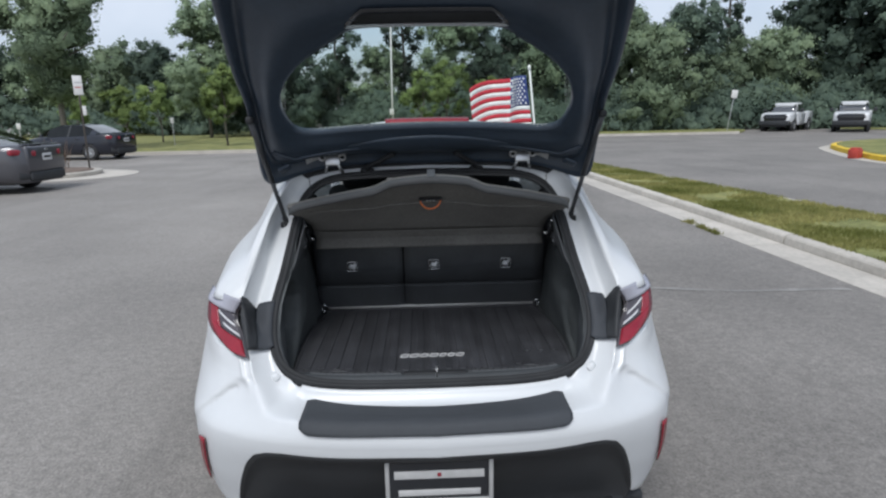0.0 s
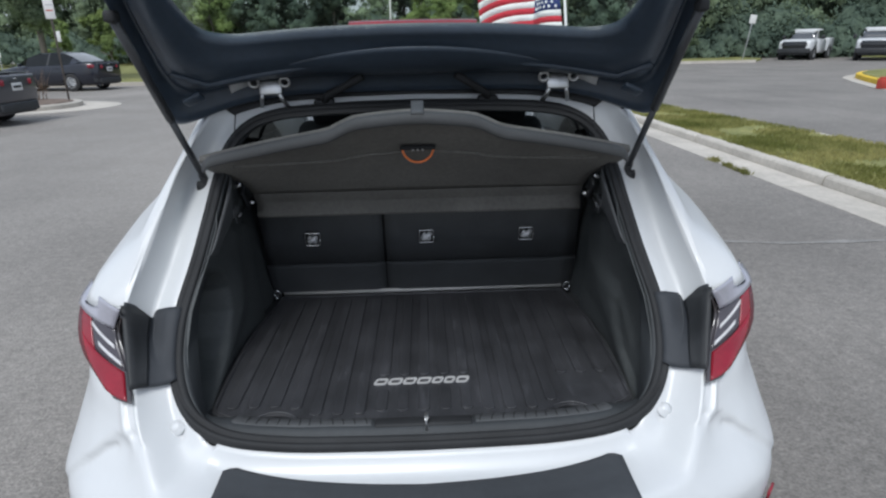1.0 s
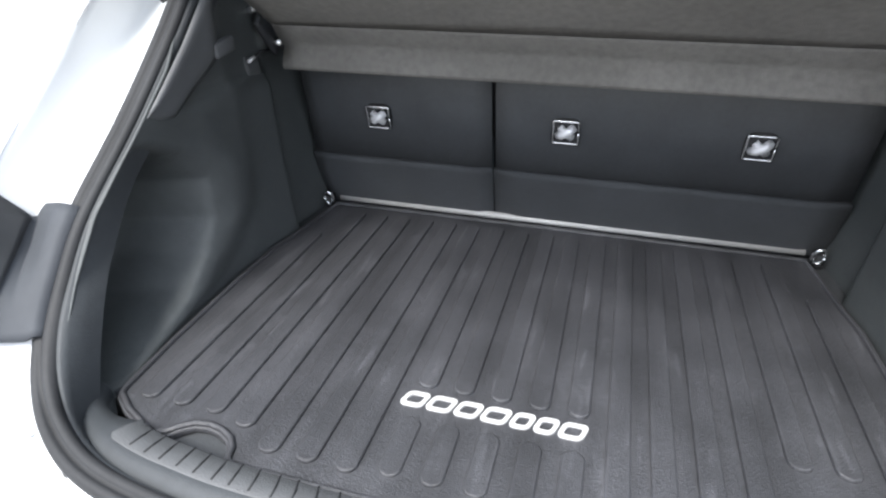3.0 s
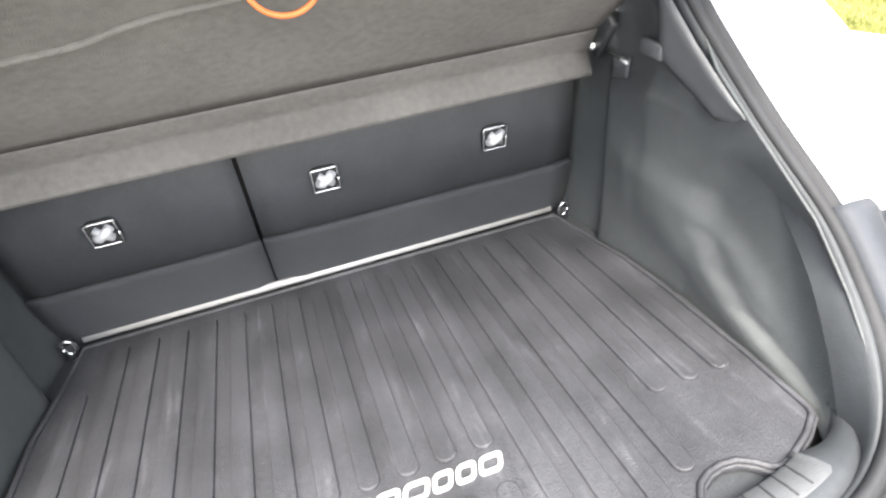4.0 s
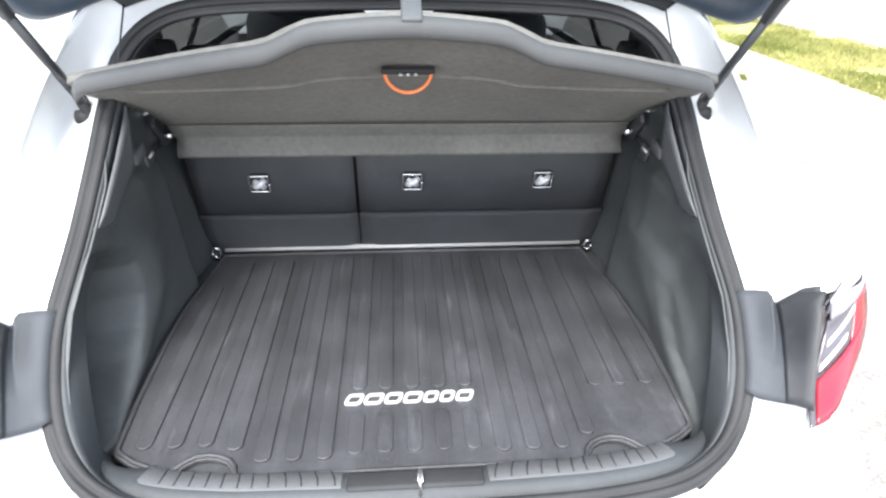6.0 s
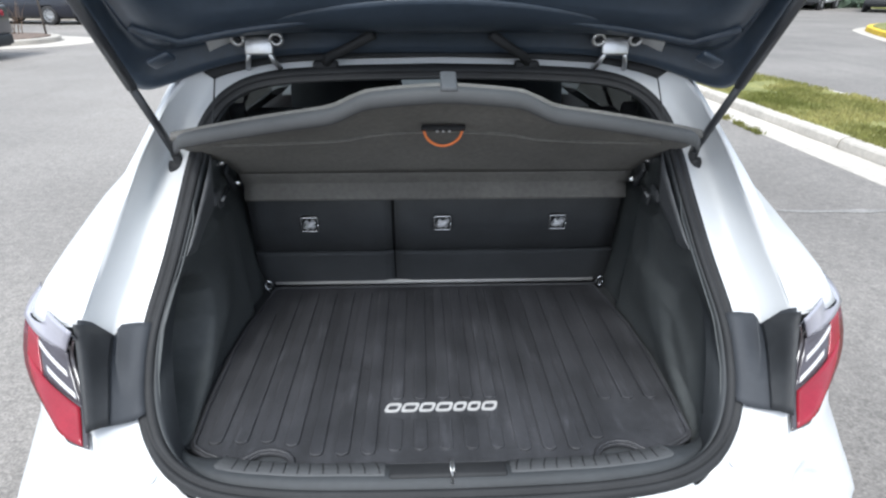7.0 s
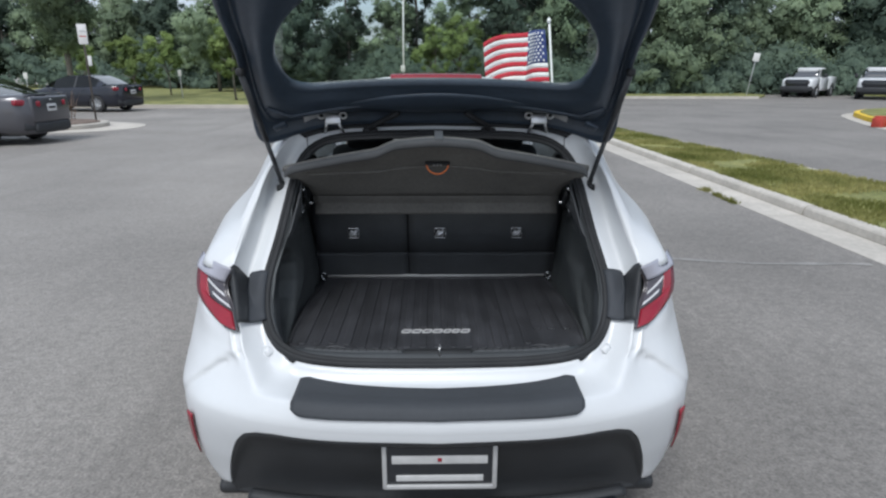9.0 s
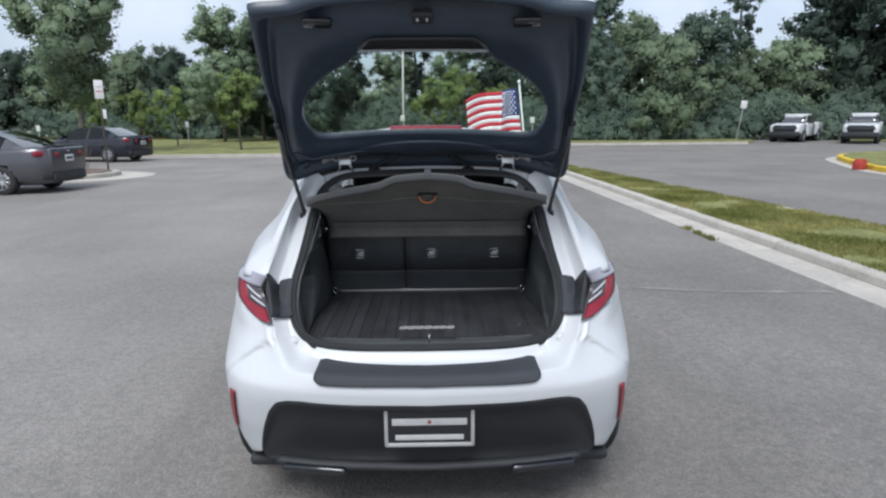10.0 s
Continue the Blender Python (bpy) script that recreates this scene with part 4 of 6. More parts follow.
for s in (1, -1):
    rows = [[side_wall(0.100 + 0.698 * i / 110, q, s) * (s, 1, 1) for i in range(111)] for q in np.linspace(0, 1, 72)]
    trim_bm = tidy(grid(rows))
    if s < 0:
        # the well behind the wheelhouse is overlaid in black to paint its shade
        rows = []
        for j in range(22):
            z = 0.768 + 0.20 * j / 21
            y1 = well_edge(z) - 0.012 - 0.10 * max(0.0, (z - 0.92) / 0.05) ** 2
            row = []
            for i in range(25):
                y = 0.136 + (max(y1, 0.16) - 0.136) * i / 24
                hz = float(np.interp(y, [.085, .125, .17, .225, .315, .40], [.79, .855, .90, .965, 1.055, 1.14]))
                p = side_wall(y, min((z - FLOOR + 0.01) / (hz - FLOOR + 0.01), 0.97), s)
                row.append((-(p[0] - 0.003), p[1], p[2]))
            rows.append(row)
        part("side_well", tidy(grid(rows)), BLACK_TRIM, car, "black sheet for the side well's painted shade")
    part("cargo_side_trim", trim_bm, TRIM, car, "dark grey moulded cargo side trim", solid=0.003)
    # cover over the strut's foot; light it catches is put into its paler grey
    rows = []
    for j in range(9):
        k = j / 8
        row = []
        for i in range(25):
            f = i / 24
            y = 0.465 - 0.142 * f
            p = side_wall(y, 0.985, s)
            z0 = float(np.interp(y, [.323, .345, .372, .40, .465], [1.056, 1.047, 1.046, 1.066, 1.108]))
            p[2] = z0 + (p[2] - z0) * k
            p[0] = float(np.interp(y, [.315, .40, .45, .47], [.480, .467, .457, .456])) - 0.002 + 0.010 * (1 - k) - 0.005 * min(1, 6 * min(k + 0.02, 1.05 - k)) * min(1, 8 * min(f + 0.02, 1.02 - f))
            row.append(p * (s, 1, 1))
        rows.append(row)
    part("strut_cover", tidy(grid(rows)), TRIM_LIGHT, car, "plastic cover, toned lighter for the light it catches", solid=0.003)
    part("cover_tab", box((0.012, 0.046, 0.022), (s * 0.460, 0.478, 1.118), 0.004, 2, (8, 0, 0)), TRIM_LIGHT, car)
    # pale bar painted in as the highlight along a small slit
    part("trim_slot", tube([(s * 0.484, 0.476, 1.044), (s * 0.484, 0.453, 1.032)], 0.0022, 6), TRIM_LIGHT, car)

    def flap(y, z):
        p = side_wall(y, (z - FLOOR + 0.01) / (1.303 - FLOOR + 0.01), s)
        return (s * (p[0] - 0.003), y, z)

    bkt = part("strap_pocket", grid([[flap(0.614 - 0.045 * a, 1.050 + 0.006 * a), flap(0.614 - 0.047 * a, 1.082 + 0.004 * a)] for a in np.linspace(0, 1, 6)]), TRIM_LIGHT, car, "flat grey pocket flap", solid=0.006)
    part("strap", tube([(s * 0.478, 0.620, 1.088), (s * 0.477, 0.595, 1.090), (s * 0.477, 0.575, 1.085)], 0.0026, 6), SEAL, bkt)
    part("strap_end", tube([(s * 0.477, 0.576, 1.085), (s * 0.478, 0.560, 1.081)], 0.0032, 6), ANCHOR, bkt)
    # lashing eye at the floor
    eye = part("lashing_eye", box((0.016, 0.022, 0.03), (s * 0.452, 0.728, 0.772), 0.004), SEAL, car, "chromed lashing eye")
    part("eye_loop", tube([(s * (0.447 + 0.010 * math.cos(a)), 0.714 - 0.004 * math.sin(a), 0.783 + 0.015 * math.sin(a)) for a in np.linspace(0, 2 * math.pi, 17)], 0.0035, 8), CHROME, eye)
    # hinged bracket of the shelf
    arm = part("shelf_bracket", box((0.012, 0.075, 0.03), (s * 0.472, 0.618, 1.115), 0.005, 2, (-50, 0, 0)), BLACK_TRIM, car)
    part("bracket_pin", lathe([(-0.012, 0.0), (-0.012, 0.007), (0.012, 0.007), (0.012, 0.0)], 12, "x", (s * 0.463, 0.628, 1.10)), CHROME, arm)
    part("bracket_clip", box((0.03, 0.012, 0.012), (s * 0.487, 0.6, 1.153), 0.003, 1, (0, s * 20, 0)), CHROME, arm)

part("floor_front", box((0.84, 0.10, 0.02), (0, 0.112, FLOOR - 0.013), 0.004), FABRIC, car)
part("cargo_floor", box((0.98, 0.68, 0.02), (0, 0.49, FLOOR - 0.012), 0.004), FABRIC, car)
# sill: ribbed cover, lock opening and striker
SILL_LINE = [(0, .021, 0), (.10, .0215, 0), (.19, .024, 0), (.25, .026, 0), (.30, .031, 0), (.345, .037, 0), (.392, .049, 0), (.432, .069, 0), (.463, .100, 0), (.482, .140, 0)]


def sill_point(v, d, z):
    """A point of the sill behind the seal: v along it (0 to 9), d further in."""
    p = curve_at(SILL_LINE, v)
    q = curve_at(SILL_LINE, min(v + 0.1, 9)) - curve_at(SILL_LINE, max(v - 0.1, 0))
    n = np.array((-q[1], q[0], 0)) / max(math.hypot(q[0], q[1]), 1e-6)
    end = min(max((v - 6.2) / 2.6, 0.0), 1.0)
    p = p + n * d * (1 - 0.75 * end)
    return np.array((p[0], p[1], z - 0.010 * end))


rows = []
for d, z in ((0.060, 0.758), (0.058, 0.770), (0.052, 0.7815), (0.034, 0.7875), (0.016, 0.790), (0.005, 0.787), (-0.004, 0.772)):
    half = [sill_point(9 * i / 54, d, z) for i in range(55)]
    rows.append([p * (-1, 1, 1) for p in half[:0:-1]] + half)
part("sill_cover", tidy(grid(rows)), TRIM_DARK, car, "dark plastic loading sill cover")
for s in (1, -1):
    plate_rows = [[sill_point(v, d + (0.003 if v > 6.0 else 0.0), z) * (s, 1, 1) for v in np.linspace(1.05, 6.10, 36)] for d, z in ((0.054, 0.780), (0.051, 0.7850), (0.034, 0.7895), (0.020, 0.7915), (0.018, 0.790))]
    sp = part("sill_plate", tidy(grid(plate_rows)), SILL, car, "grey ribbed sill plate")
    for k in range(12):
        v = float(np.interp(0.115 + 0.0226 * k, [p[0] for p in SILL_LINE], range(10)))
        ends = [sill_point(v + 0.07, 0.0525, 0.7835) * (s, 1, 1), sill_point(v, 0.036, 0.7895) * (s, 1, 1), sill_point(v - 0.03, 0.022, 0.7915) * (s, 1, 1)]
        part("sill_rib", tube(ends, 0.0013, 6), SEAL, sp)
part("lock_recess", box((0.196, 0.034, 0.012), (0.0, 0.050, 0.786), 0.005, 2, (-10, 0, 0)), SEAL, car)
part("striker", tube([(0.006, 0.058, 0.785), (0.006, 0.048, 0.808), (0.006, 0.032, 0.809), (0.006, 0.026, 0.785)], 0.0035, 8), ZINC, car, "steel lock striker")

# rear seat backs, split two to three
def seat_back(x0, x1, low):
    prof_ = [(0.772, 0.74), (0.757, 0.775), (0.726, 0.868), (0.721, 0.880), (0.706, 0.965), (0.684, 1.09), (0.66, 1.17), (0.69, 1.20), (0.80, 1.19)]
    prof_ = prof_[:4] if low else prof_[3:]
    rows_ = []
    for i, (y, z) in enumerate(prof_):
        row = []
        for j in range(13):
            f = j / 12
            e = 0.008 * max(0, 1 - 12 * min(f, 1 - f))
            row.append((x0 + (x1 - x0) * f, y + e, z))
        rows_.append(row)
    return tidy(grid(rows_))


for x0, x1 in ((-0.47, -0.1135), (-0.1065, 0.47)):
    sb = part("seat_back", seat_back(x0, x1, False), FABRIC, car, "charcoal carpeted back of the rear seat", solid=0.01)
    part("lower_panel", seat_back(x0, x1, True), FABRIC_LOW, sb, "slightly paler lower panel", solid=0.01)
# fillers added behind the seat's sides to stop light leaking past the trim
for s in (1, -1):
    part("seat_bolster", box((0.16, 0.03, 0.54), (s * 0.53, 0.80, 1.0), 0.012, 2, (15, 0, 0)), FABRIC, car)
part("seat_gap", box((0.02, 0.02, 0.46), (-0.11, 0.765, 0.95), 0.003, 1, (15, 0, 0)), SEAL, car)
part("floor_strip", tube([(-0.437, 0.750, 0.771), (0.437, 0.750, 0.771)], 0.0068, 8), SILVER_TRIM, car, "silver strip at the foot of the seat backs")
for x in (-0.32, 0.0155, 0.312):
    anc = part("anchor_cup", prism(rounded(0.046, 0.046, 0.012), -0.004, 0.003, 0.001), SEAL, car, "child seat anchor in a square cup")
    anc.matrix_basis = pose(x, 0.702, 0.965, 105, 0, 0)
    ring_bm = tube([(0.021 * (1 if abs(math.cos(a)) > 0.7 else abs(math.cos(a)) / 0.7) * math.copysign(1, math.cos(a)), 0.021 * (1 if abs(math.sin(a)) > 0.7 else abs(math.sin(a)) / 0.7) * math.copysign(1, math.sin(a)), 0.004) for a in np.linspace(0.01, 6.29, 25)], 0.0018, 6)
    part("cup_rim", ring_bm, CHROME, anc)
    part("anchor_bar", tube([(-0.012, -0.006, 0.002), (-0.006, -0.002, 0.010), (0.006, 0.006, 0.010), (0.012, 0.009, 0.002)], 0.0075, 8), ANCHOR, anc)
    part("anchor_bar", tube([(-0.010, 0.009, 0.003), (0.0, 0.002, 0.009), (0.010, -0.009, 0.003)], 0.0065, 8), ANCHOR, anc)

# front and rear headrests and seats, glimpsed over the shelf
for x in (-0.36, 0.36):
    st = part("front_seat", box((0.5, 0.14, 0.62), (x, 1.95, 0.85), 0.06, 3, (-14, 0, 0)), FABRIC, car)
    part("headrest", box((0.26, 0.09, 0.17), (x, 1.80, 1.24), 0.035, 3, (-10, 0, 0)), FABRIC, st)
for x in (-0.33, 0.0, 0.33):
    part("rear_headrest", box((0.24, 0.08, 0.10), (x, 0.73, 1.20), 0.03, 3, (-14, 0, 0)), FABRIC, car)
part("dashboard", box((1.3, 0.4, 0.25), (0, 2.75, 0.88), 0.08, 3), TRIM, car)
part("cabin_floor", box((1.35, 2.3, 0.05), (0, 1.9, 0.36), 0.01), FABRIC, car)

# parcel shelf, tipped up on its cords
def shelf_point(x, k, lift=0.0):
    """k runs from the hinge side (0) to the raised edge (1)."""
    f = abs(x) / 0.5
    q = min(max((abs(x) - 0.115) / 0.075, 0.0), 1.0)
    y1, z1 = 0.252 + 0.143 * f ** 1.8, 1.368 - 0.018 * q * q * (3 - 2 * q) - 0.092 * f ** 1.5
    y0, z0 = 0.584, 1.134
    p = np.array((x, y0 + (y1 - y0) * k, z0 + (z1 - z0) * k + 0.015 * math.sin(math.pi * k) * (1 - f)))
    return p + np.array((0, 0.49, 0.87)) * lift


def shelf_x(f, k):
    return f * (0.442 + 0.052 * min(1, max(0, (k - 0.30) / 0.45)))


rows = [[shelf_point(shelf_x(f, k), k) for f in np.linspace(-1, 1, 41)] for k in np.linspace(0, 1, 18)]
shelf_bm = tidy(grid(rows))
shelf = part("parcel_shelf", shelf_bm, SHELF, car, "grey felt parcel shelf tilted upwards", solid=-0.014)
lip_rows = [[(shelf_x(f, 0), a, b) for f in np.linspace(-1, 1, 31)] for a, b in ((0.590, 1.146), (0.583, 1.136), (0.587, 1.129), (0.603, 1.108), (0.613, 1.098), (0.600, 1.070), (0.602, 1.063), (0.64, 1.068))]
part("shelf_front_lip", tidy(grid(lip_rows)), SHELF, shelf, "moulded front lip of the shelf", solid=0.003)
edge_rows = [[shelf_point(0.490 * f, 1.0) + np.array((0, a - 0.012, b)) for f in np.linspace(-1, 1, 61)] for a, b in ((0.024, 0.007), (0.010, 0.008), (0.001, 0.006), (-0.004, 0.001), (-0.005, -0.008), (-0.003, -0.015), (0.003, -0.018), (0.014, -0.015))]
for r in edge_rows:
    for p in r:
        c = max(0.0, (abs(p[0]) - 0.455) / 0.035)
        p[1] += 0.016 * c ** 2
        p[2] -= 0.012 * c ** 2
part("shelf_edge", tidy(grid(edge_rows)), SHELF_EDGE, shelf, "thick raised edge of the shelf", solid=0.003)
ridge = []
for x in np.linspace(-0.425, 0.425, 25):
    far_y = 0.252 + 0.143 * (abs(x) / 0.5) ** 1.8
    ridge.append(shelf_point(x, (0.584 - 0.415) / (0.584 - far_y), -0.0015))
part("shelf_ridge", tube(ridge, 0.004, 6), SHELF, shelf)
part("shelf_tab", box((0.026, 0.055, 0.008), (0.006, 0.262, 1.381), 0.003, 2, (20, 0, 0)), TRIM_LIGHT, shelf, "light grey pull tab")
loop_c = shelf_point(0.003, 0.61, -0.010)
part("cord_clip", box((0.080, 0.012, 0.010), tuple(loop_c), 0.003, 1, (30, 0, 0)), SEAL, shelf)
for dx in (-0.011, 0.0, 0.011):
    part("clip_bar", box((0.005, 0.004, 0.004), (loop_c[0] + dx, loop_c[1] - 0.006, loop_c[2] - 0.005), 0.001, 1), WHITE_PRINT, shelf)
part("pull_cord", tube([(loop_c[0] + 0.035 * math.cos(a), loop_c[1] + 0.004 - 0.008 * math.sin(a), loop_c[2] - 0.002 + 0.034 * math.sin(a)) for a in np.linspace(math.pi, 2 * math.pi, 22)], 0.0028, 8), ORANGE, shelf, "orange pull cord loop")

# ---- the open tailgate ----
TILT_G = radians(33.5)
W_DIR, N_DIR, HINGE = np.array((0, -math.cos(TILT_G), math.sin(TILT_G))), np.array((0, math.sin(TILT_G), math.cos(TILT_G))), np.array((0.0, 0.566, 1.408))


def gp(x, w, n):
    """Gate space: across, from the hinge outwards, and away from the cabin."""
    droop = float(np.interp(w, [0, 0.05, 0.12, 0.25, 0.45], [-0.15, -0.105, -0.06, -0.03, 0.0])) * min(1.0, abs(x) / 0.6) ** 4 - 0.02 * (abs(x) / 0.5) ** 2 * min(1, w / 0.5)
    return HINGE + np.array((x, 0, 0)) + W_DIR * w + N_DIR * (n + droop)


OUT_G = [(0, -.015), (.20, -.012), (.40, .0), (.525, .010), (.575, .035), (.588, .085), (.581, .17), (.569, .27), (.553, .40), (.541, .58), (.513, .79), (.500, .880), (.484, .902), (.38, .908), (.27, .938), (0, .952)]
HOLE_G = [(0, .225), (.16, .222), (.30, .215), (.37, .214), (.415, .226), (.442, .255), (.453, .32), (.452, .372), (.438, .428), (.408, .492), (.356, .558), (.30, .606), (.245, .648), (.20, .684), (.12, .693), (0, .694)]


def gate_ring(k, n, count=121):
    half = []
    for i in range(count):
        v = 15 * i / (count - 1)
        a, b = curve_at(OUT_G, v), curve_at(HOLE_G, v)
        q = a + (b - a) * k
        half.append((q[0], q[1]))
    right = [gp(x, w, n) for x, w in half]
    left = [gp(-x, w, n) for x, w in half[-2:0:-1]]
    return [tuple(p) for p in right + left]


gate = part("tailgate", tidy(grid([gate_ring(k, n) for k, n in ((0.97, 0.018), (0.94, 0.022), (0.6, 0.032), (0.15, 0.036), (0.03, 0.034), (0.0, 0.028), (-0.010, 0.022), (-0.011, 0.016))], close=True)), WHITE, car, "open white tailgate")
lining = tidy(grid([gate_ring(k, n) for k, n in ((-0.011, 0.016), (-0.006, 0.002), (0.02, -0.012), (0.07, -0.020), (0.13, -0.012), (0.17, 0.010), (0.24, 0.014), (0.30, -0.004), (0.40, -0.018), (0.62, -0.022), (0.80, -0.018), (0.86, -0.008), (0.94, -0.007), (0.985, -0.004), (1.0, 0.014))], close=True))
part("inner_lining", lining, GATE_BLACK, gate, "black plastic inner lining")
pane = []
for k in np.linspace(0, 1, 8):
    pane.append([gp(*(curve_at(HOLE_G, 15 * i / 60) * (1.02, 1) * (1 - k) + np.array((0, 0.40)) * k), 0.006) for i in range(61)])
bm = grid(pane)
grid([[(-p[0], p[1], p[2]) for p in r] for r in pane], bm=bm)
glass = part("rear_window", tidy(bm, 0.001), GATE_GLASS, gate, "tinted rear window glass")
glass.visible_shadow = False
# panel at the lock end, its lock, grips and shoulder shapes
frame_rows = [[gp(x * (0.215 - 0.055 * k ** 1.5), 0.700 + 0.088 * k, -0.008 - 0.022 * k) for x in np.linspace(-1, 1, 21)] for k in np.linspace(0, 1, 5)]
part("window_cowl", tidy(grid(frame_rows)), GLOSS_BLACK, gate, solid=-0.003)
arc_rows = [[gp(x, (0.080 + 0.032 * (x / 0.33) ** 2) * (1 - k) + (0.190 - 0.070 * (x / 0.33) ** 2) * k, -0.021 - 0.012 * math.sin(math.pi * k) * (1 - (x / 0.33) ** 2)) for x in np.linspace(-0.33, 0.33, 33)] for k in np.linspace(0, 1, 10)]
part("hinge_panel", tidy(grid(arc_rows)), GATE_BLACK, gate, "arched black centre panel", solid=-0.004)
rot = (-32, 0, 0)
lock = part("lock", box((0.062, 0.04, 0.022), tuple(gp(0, 0.865, -0.020)), 0.006, 2, rot), BLACK_TRIM, gate, "tailgate lock")
for x in (-0.014, 0.014):
    part("lock_jaw", box((0.008, 0.012, 0.008), tuple(gp(x, 0.865, -0.033)), 0.002, 1, rot), ZINC, lock)
for s in (1, -1):
    part("grip_recess", box((0.085, 0.035, 0.016), tuple(gp(s * 0.31, 0.850, -0.020)), 0.007, 2, (-32, 0, s * -6)), GLOSS_BLACK, gate)
    part("hinge_rib", tube([gp(s * x, w, -0.018) for x, w in ((0.03, 0.135), (0.2, 0.128), (0.36, 0.105), (0.47, 0.10), (0.53, 0.16))], 0.011, 8, flat=0.7), GATE_BLACK, gate)
    part("gate_plug", box((0.045, 0.028, 0.012), tuple(gp(s * 0.50, 0.10, -0.045)), 0.005, 2, (-32, s * 24, 0)), GATE_BLACK, gate)
    # hinge
    hx = s * 0.345
    hinge = part("hinge", box((0.054, 0.010, 0.036), (hx, 0.515, 1.410), 0.004, 2, (-12, 0, 0)), ZINC, gate, "bright steel hinge")
    part("hinge_leg", tube([(hx - 0.020, 0.512, 1.396), (hx - 0.026, 0.522, 1.378), (hx - 0.032, 0.540, 1.364)], 0.005, 8), ZINC, hinge)
    part("hinge_leg", tube([(hx + 0.020, 0.512, 1.396), (hx + 0.026, 0.522, 1.378), (hx + 0.032, 0.540, 1.364)], 0.005, 8), ZINC, hinge)
    for d in (-1, 1):
        part("hinge_ear", tube([(hx + d * 0.036 + 0.011 * math.cos(a), 0.508 - 0.003 * math.sin(a), 1.422 + 0.010 * math.sin(a)) for a in np.linspace(0, 2 * math.pi, 17)], 0.004, 8), ZINC, hinge)
        part("hinge_bolt", lathe([(0, 0), (0, 0.007), (0.006, 0.006), (0.007, 0)], 12, "z", (hx + d * 0.036, 0.508, 1.420)), SEAL, hinge)
    # cable conduit from roof to gate
    cx = 0.178 if s > 0 else -0.225
    con = part("cable_conduit", tube([gp(cx * 0.55, 0.075, -0.020), gp(cx * 0.75, 0.045, -0.028), np.array((cx * 0.94, 0.528, 1.390)), np.array((cx, 0.545, 1.372))], [0.010, 0.009, 0.009, 0.012], 10), SEAL, gate, "black rubber cable conduit")
    part("conduit_foot", box((0.05, 0.03, 0.018), (cx, 0.548, 1.370), 0.006), SEAL, con)
    # gas strut
    foot, top = np.array((s * 0.521, 0.474, 1.207)), gp(s * 0.548, 0.36, -0.030)
    mid = foot + (top - foot) * 0.42
    strut = part("gas_strut", tube([mid, top], 0.0095, 12), STRUT, gate, "black gas strut")
    part("strut_rod", tube([foot, mid], 0.0075, 10), STRUT, strut)
    part("strut_foot", box((0.017, 0.018, 0.036), tuple(foot + (0, 0.0, -0.004)), 0.006, 2, (0, s * 14, 0)), SEAL, strut)
    part("strut_ball", lathe([(-0.012, 0), (-0.012, 0.012), (0.012, 0.012), (0.012, 0)], 12, "x", tuple(foot + (s * 0.004, 0.0, -0.022))), SEAL, strut)
    part("strut_socket", box((0.022, 0.03, 0.022), tuple(top), 0.006), SEAL, strut)
    # shelf cord
    part("shelf_cord", tube([gp(s * 0.43, 0.03, -0.05), shelf_point(s * 0.40, 0.99, 0.01)], 0.0014, 6), SEAL, gate)

# roof spoiler with the high brake lamp, seen through the window
sp_rows = []
for w, n0 in ((-0.10, 0.060), (-0.05, 0.085), (0.05, 0.112), (0.100, 0.106), (0.110, 0.094), (0.108, 0.060), (0.05, 0.045)):
    sp_rows.append([gp(x, w - 0.055 * (abs(x) / 0.55) ** 2.5, n0 - 0.040 * (abs(x) / 0.4) ** 2) for x in np.linspace(-0.44, 0.44, 31)])
spoiler = part("spoiler", tidy(grid(sp_rows)), WHITE, gate, "white roof spoiler", solid=0.004)
part("brake_lamp", tidy(grid([[gp(x, w - 0.055 * (abs(x) / 0.55) ** 2.5 + 0.003, n) for x in np.linspace(-0.15, 0.15, 17)] for w, n in ((0.104, 0.107), (0.114, 0.094), (0.112, 0.055))])), RED_LENS, spoiler, "red high brake lamp", solid=0.004)

# ---- ribbed rubber mat on the cargo floor ----
right_edge = [(0.0, .080), (.252, .080), (.264, .083), (.271, .091), (.274, .103), (.282, .113), (.296, .120), (.312, .123), (.328, .121), (.341, .112), (.351, .101), (.363, .096), (.382, .099), (.424, .118), (.452, .137), (.459, .150),
              (.466, .25), (.470, .42), (.468, .52), (.455, .605), (.436, .735), (0.0, .738)]
mat_out = right_edge + [(-x, y) for x, y in right_edge[-2:0:-1]]
mat_bm = prism(mat_out, FLOOR, FLOOR + 0.007, 0.0025)
mat = part("cargo_mat", mat_bm, RUBBER, None, smooth=False)
mat.matrix_basis = CAR_POSE
tagged(mat, "black ribbed rubber cargo mat with white lettering", "mat")
rim_pts = []
for i, (x, y) in enumerate(mat_out):
    a, b = np.array(mat_out[i - 1]), np.array(mat_out[(i + 1) % len(mat_out)])
    d = (b - a) / max(np.linalg.norm(b - a), 1e-6)
    rim_pts.append((x - 0.007 * d[1], y + 0.007 * d[0], FLOOR + 0.008))
part("mat_rim", tube(rim_pts + rim_pts[:1], 0.0042, 6, cap=False), RUBBER, mat)


